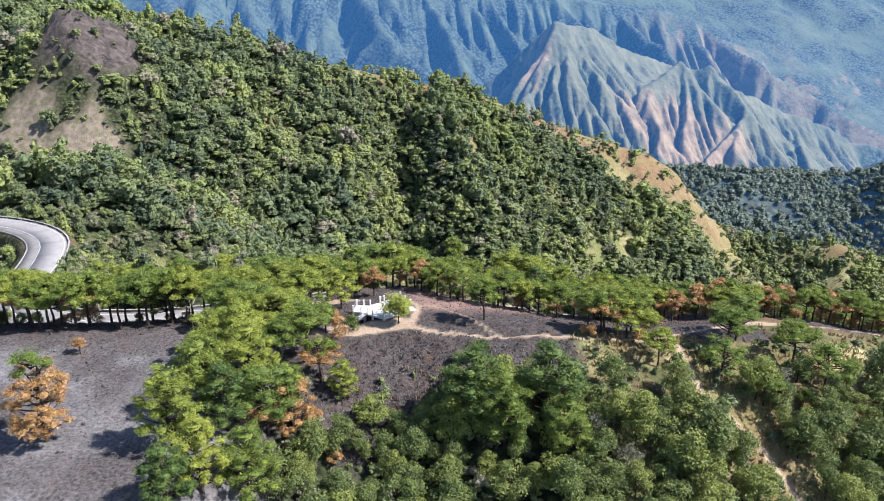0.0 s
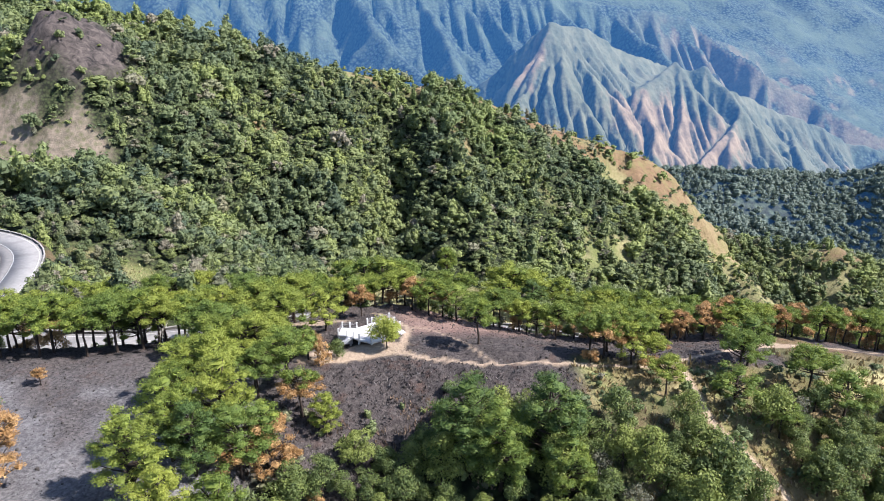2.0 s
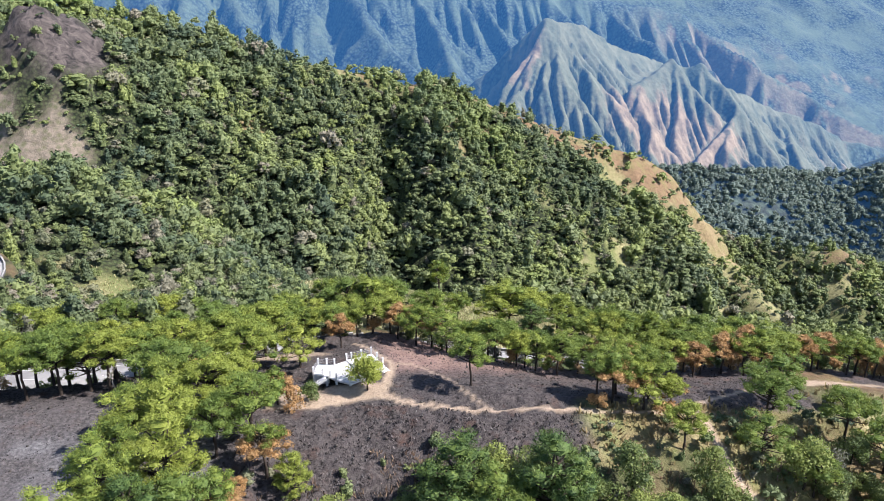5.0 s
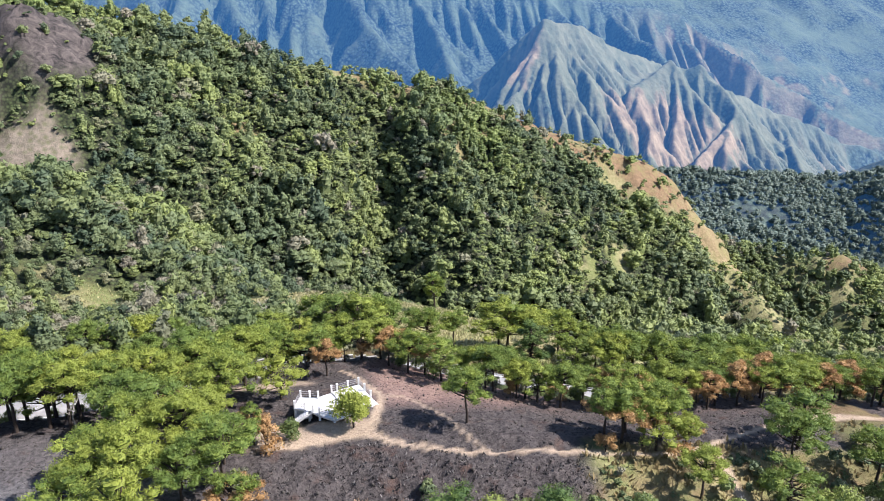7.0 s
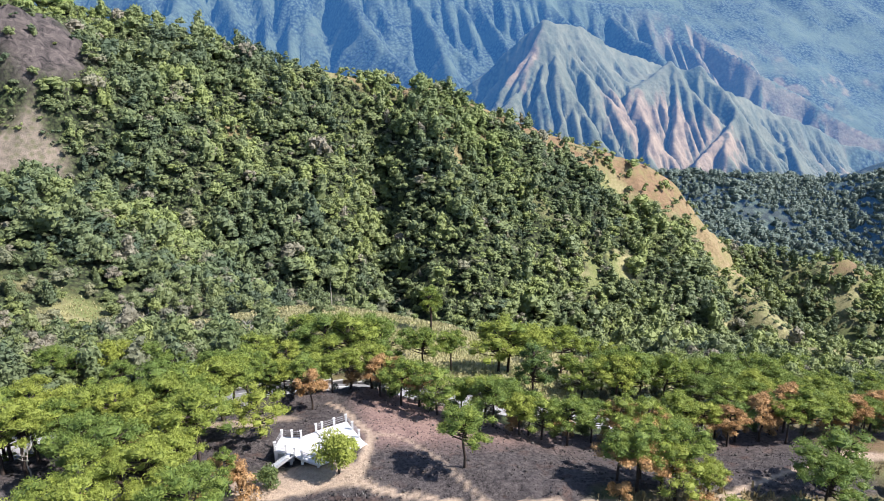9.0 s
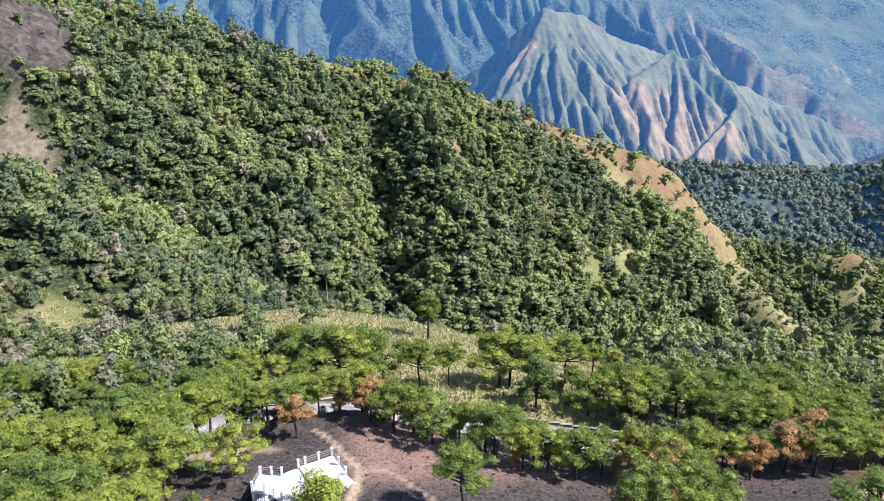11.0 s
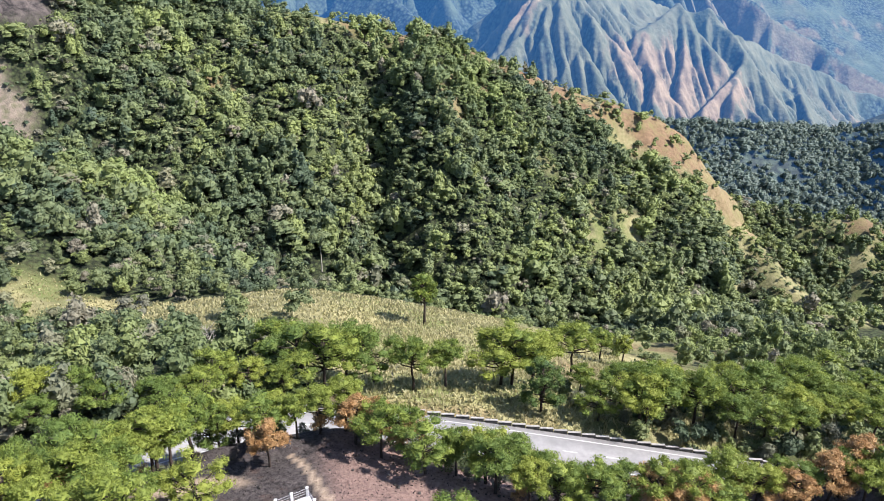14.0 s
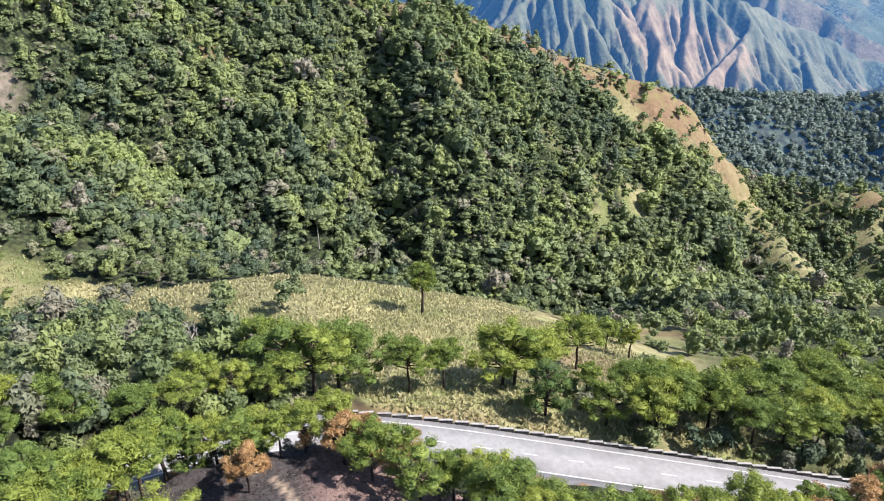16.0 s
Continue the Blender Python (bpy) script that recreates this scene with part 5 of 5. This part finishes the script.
for a, b in RUNS:
    for hgt in (0.35, 0.62, 0.88):
        part("rail", rail(POSTS[a], POSTS[b], FLOOR + hgt + (0.16 if a > 8 else 0)), deck)
for x, y in [(0.85, 102.5), (2.5, 101.8), (3.8, 100.5), (5.6, 99.2), (7.3, 100.0), (9.6, 103.0), (1.4, 104.7), (3.6, 104.2), (5.3, 102.4), (7.4, 103.2)]:
    bm = bmesh.new()
    block(bm, -0.15, -0.15, -3.2, 0.15, 0.15, FLOOR - 0.225, 0.012)
    part("column", from_bm("column", bm, M["white"]), deck).location = (x, y, 0)
bm = bmesh.new()
block(bm, -0.08, -1.25, -2.6, 0.08, 1.25, FLOOR - 0.225)
wall = part("side_wall", from_bm("side_wall", bm, M["white"]), deck, "white plastered side wall under the slab")
wall.matrix_basis = pose(1.0, 103.75, 0, 0, 0, -14)
bm = bmesh.new()
block(bm, -1.1, -0.08, -2.6, 1.1, 0.08, FLOOR - 0.225)
wall = part("front_wall", from_bm("front_wall", bm, M["white"]), deck, "white plastered wall under the slab")
wall.matrix_basis = pose(1.75, 102.5, 0, 0, 0, -16)
for k in range(4):
    bm = bmesh.new()
    block(bm, 0, -0.6, -0.6, 0.3, 0.6, 0.0, 0.01)
    tread = part("step", from_bm("step", bm, M["white"]), deck)
    tread.matrix_basis = pose(9.9 + 0.24 * k, 102.75 - 0.16 * k, FLOOR - 0.02 - 0.18 * k, 0, 0, -37)
for k in range(9):
    bm = bmesh.new()
    block(bm, -0.5, 0, -0.2, 0.5, 0.3, 0.0, 0.01)
    tread = part("step", from_bm("step", bm, M["white"]), deck)
    tread.matrix_basis = pose(2.4 - 0.22 * k, 101.2 - 0.0 * k, FLOOR - 0.02 - 0.17 * k, 0, 0, 90)
for (x0, y0, z0), (x1, y1, z1) in (((2.9, 100.8, FLOOR + 0.1), (0.6, 100.8, FLOOR - 1.5)), ((2.9, 101.5, FLOOR + 0.1), (0.6, 101.7, FLOOR - 1.5))):
    bm = bmesh.new()
    tube(bm, [(x0, y0, z0), (x1, y1, z1)], [0.09, 0.09], 6)
    part("stair_string", from_bm("stair_string", bm, M["white"]), deck)
young = make_broadleaf(35, 4.2, 5.4, "pine", "bark", 18, 300, 0.4)
young.name = "young_tree"
young.matrix_basis = pose(7.8, 97.7, ground_at(7.8, 97.7))
tagged(young, "young round-crowned bright green tree beside the deck", "tree")

# ---------------------------------------------------------------- grass, stubble and stones


def blades(name, label, category, xs, ys, high, wide, per, mat, seed, lift=0.0):
    r = np.random.default_rng(seed)
    n = len(xs) * per
    x, y = np.repeat(xs, per) + r.normal(0, wide * 1.2, n), np.repeat(ys, per) + r.normal(0, wide * 1.2, n)
    z = surface(x, y) - 0.05 + lift
    a, hh = r.uniform(0, 2 * math.pi, n), high * r.uniform(0.5, 1.3, n)
    base = np.stack([x, y, z], 1)
    side = np.stack([np.cos(a), np.sin(a), np.zeros(n)], 1) * (wide * r.uniform(0.4, 1.0, n))[:, None]
    tip = base + np.stack([r.normal(0, 0.35, n) * hh, r.normal(0, 0.35, n) * hh, hh], 1)
    v = np.stack([base - side, base + side, tip + side * 0.5, tip - side * 0.5], 1).reshape(-1, 3)
    return tagged(new(name, mesh_of(name, v, quads_for(v), M[mat])), label, category, kind="stuff")


def grassy(x, y, r):
    m = masks(x, y)
    d, _ = along(x, y, ROAD, 15)
    return (d > 5.6) & (r.uniform(0, 1, x.shape) < m["grass"] * (1 - m["soil"]) * (1 - m["burn"]))


fx, fy, r = scatter(61, -40, 75, 134, 205, 0.8, grassy)
blades("tall_grass", "dry yellow-green tall grass on the slope behind the road", "grass", fx, fy, 0.6, 0.22, 4, "tufts", 62)
fx, fy, r = scatter(73, 58, 125, 100, 146, 0.9, grassy)
blades("verge_grass", "dry grass on the verge beyond the road", "grass", fx, fy, 0.6, 0.2, 4, "tufts", 74)
fx, fy, r = scatter(63, -95, 60, 200, 258, 1.15, grassy)
blades("hill_grass", "pale dry grass on the open knoll", "grass", fx, fy, 0.5, 0.3, 4, "tufts", 64)
fx, fy, r = scatter(65, 30, 95, 56, 96, 0.95, grassy)
blades("slope_grass", "straw-coloured grass on the slope below the trail", "grass", fx, fy, 0.65, 0.2, 4, "straw", 66)


def burnt(x, y, r):
    m = masks(x, y)
    return (along(x, y, ROAD, 15)[0] > 6) & (r.uniform(0, 1, x.shape) < m["burn"] * (1 - m["soil"]) * (1 - 0.75 * m["pale_ash"]))


def burnt_front(x, y, r):
    edge = crest(x)[1]
    return burnt(x, y, r) & (y < edge + 1) & (fbm(x / 3, y / 3, 3, 131) > -0.35)


def brushy(x, y, r):
    edge = crest(x)[1]
    patch = step(fbm(x / 3.5, y / 3.5, 3, 132), 0.0, 0.3)
    return (y < edge - 6) & (y > edge - 17) & (r.uniform(0, 1, x.shape) < patch)


fx, fy, r = scatter(75, -12, 46, 70, 97, 0.85, burnt_front)
blades("burnt_brush", "black burnt brush standing on the charred slope", "burnt brush", fx, fy, 0.26, 0.1, 4, "char", 76)
fx, fy, r = scatter(77, -12, 46, 70, 97, 0.95, burnt_front)
blades("ash_stalks", "ash-grey burnt stalks on the charred slope", "burnt brush", fx, fy, 0.3, 0.09, 4, "pale_char", 78)
fx, fy, r = scatter(79, -12, 60, 62, 92, 0.8, brushy)
blades("dry_brush", "reddish dry brush along the lower edge of the burn", "dry brush", fx, fy, 0.5, 0.1, 5, "twigs", 80)
fx, fy, r = scatter(67, -60, 62, 62, 122, 0.6, burnt)
blades("stubble", "black charred grass stubble on the burnt ground", "stubble", fx, fy, 0.13, 0.09, 2, "char", 68)
fx, fy, r = scatter(69, -55, 60, 64, 118, 2.8, burnt)
vs = []
for x, y in zip(fx, fy):
    rr = r.uniform(0.06, 0.2)
    cube = np.array([(a, b, c) for a in (-1, 1) for b in (-1, 1) for c in (-1, 1)], float) * rr * r.uniform(0.6, 1.1, (8, 3))
    vs.append(cube + [x, y, ground_at(x, y) + rr * 0.3])
v = np.concatenate(vs)
f = np.array([(0, 1, 3, 2), (4, 6, 7, 5), (0, 4, 5, 1), (2, 3, 7, 6), (0, 2, 6, 4), (1, 5, 7, 3)])
q = (np.arange(len(vs))[:, None, None] * 8 + f[None]).reshape(-1, 4)
tagged(new("loose_stones", mesh_of("loose_stones", v, q, M["stone"])), "sooty loose stones scattered over the burnt slope", "stones", kind="stuff")
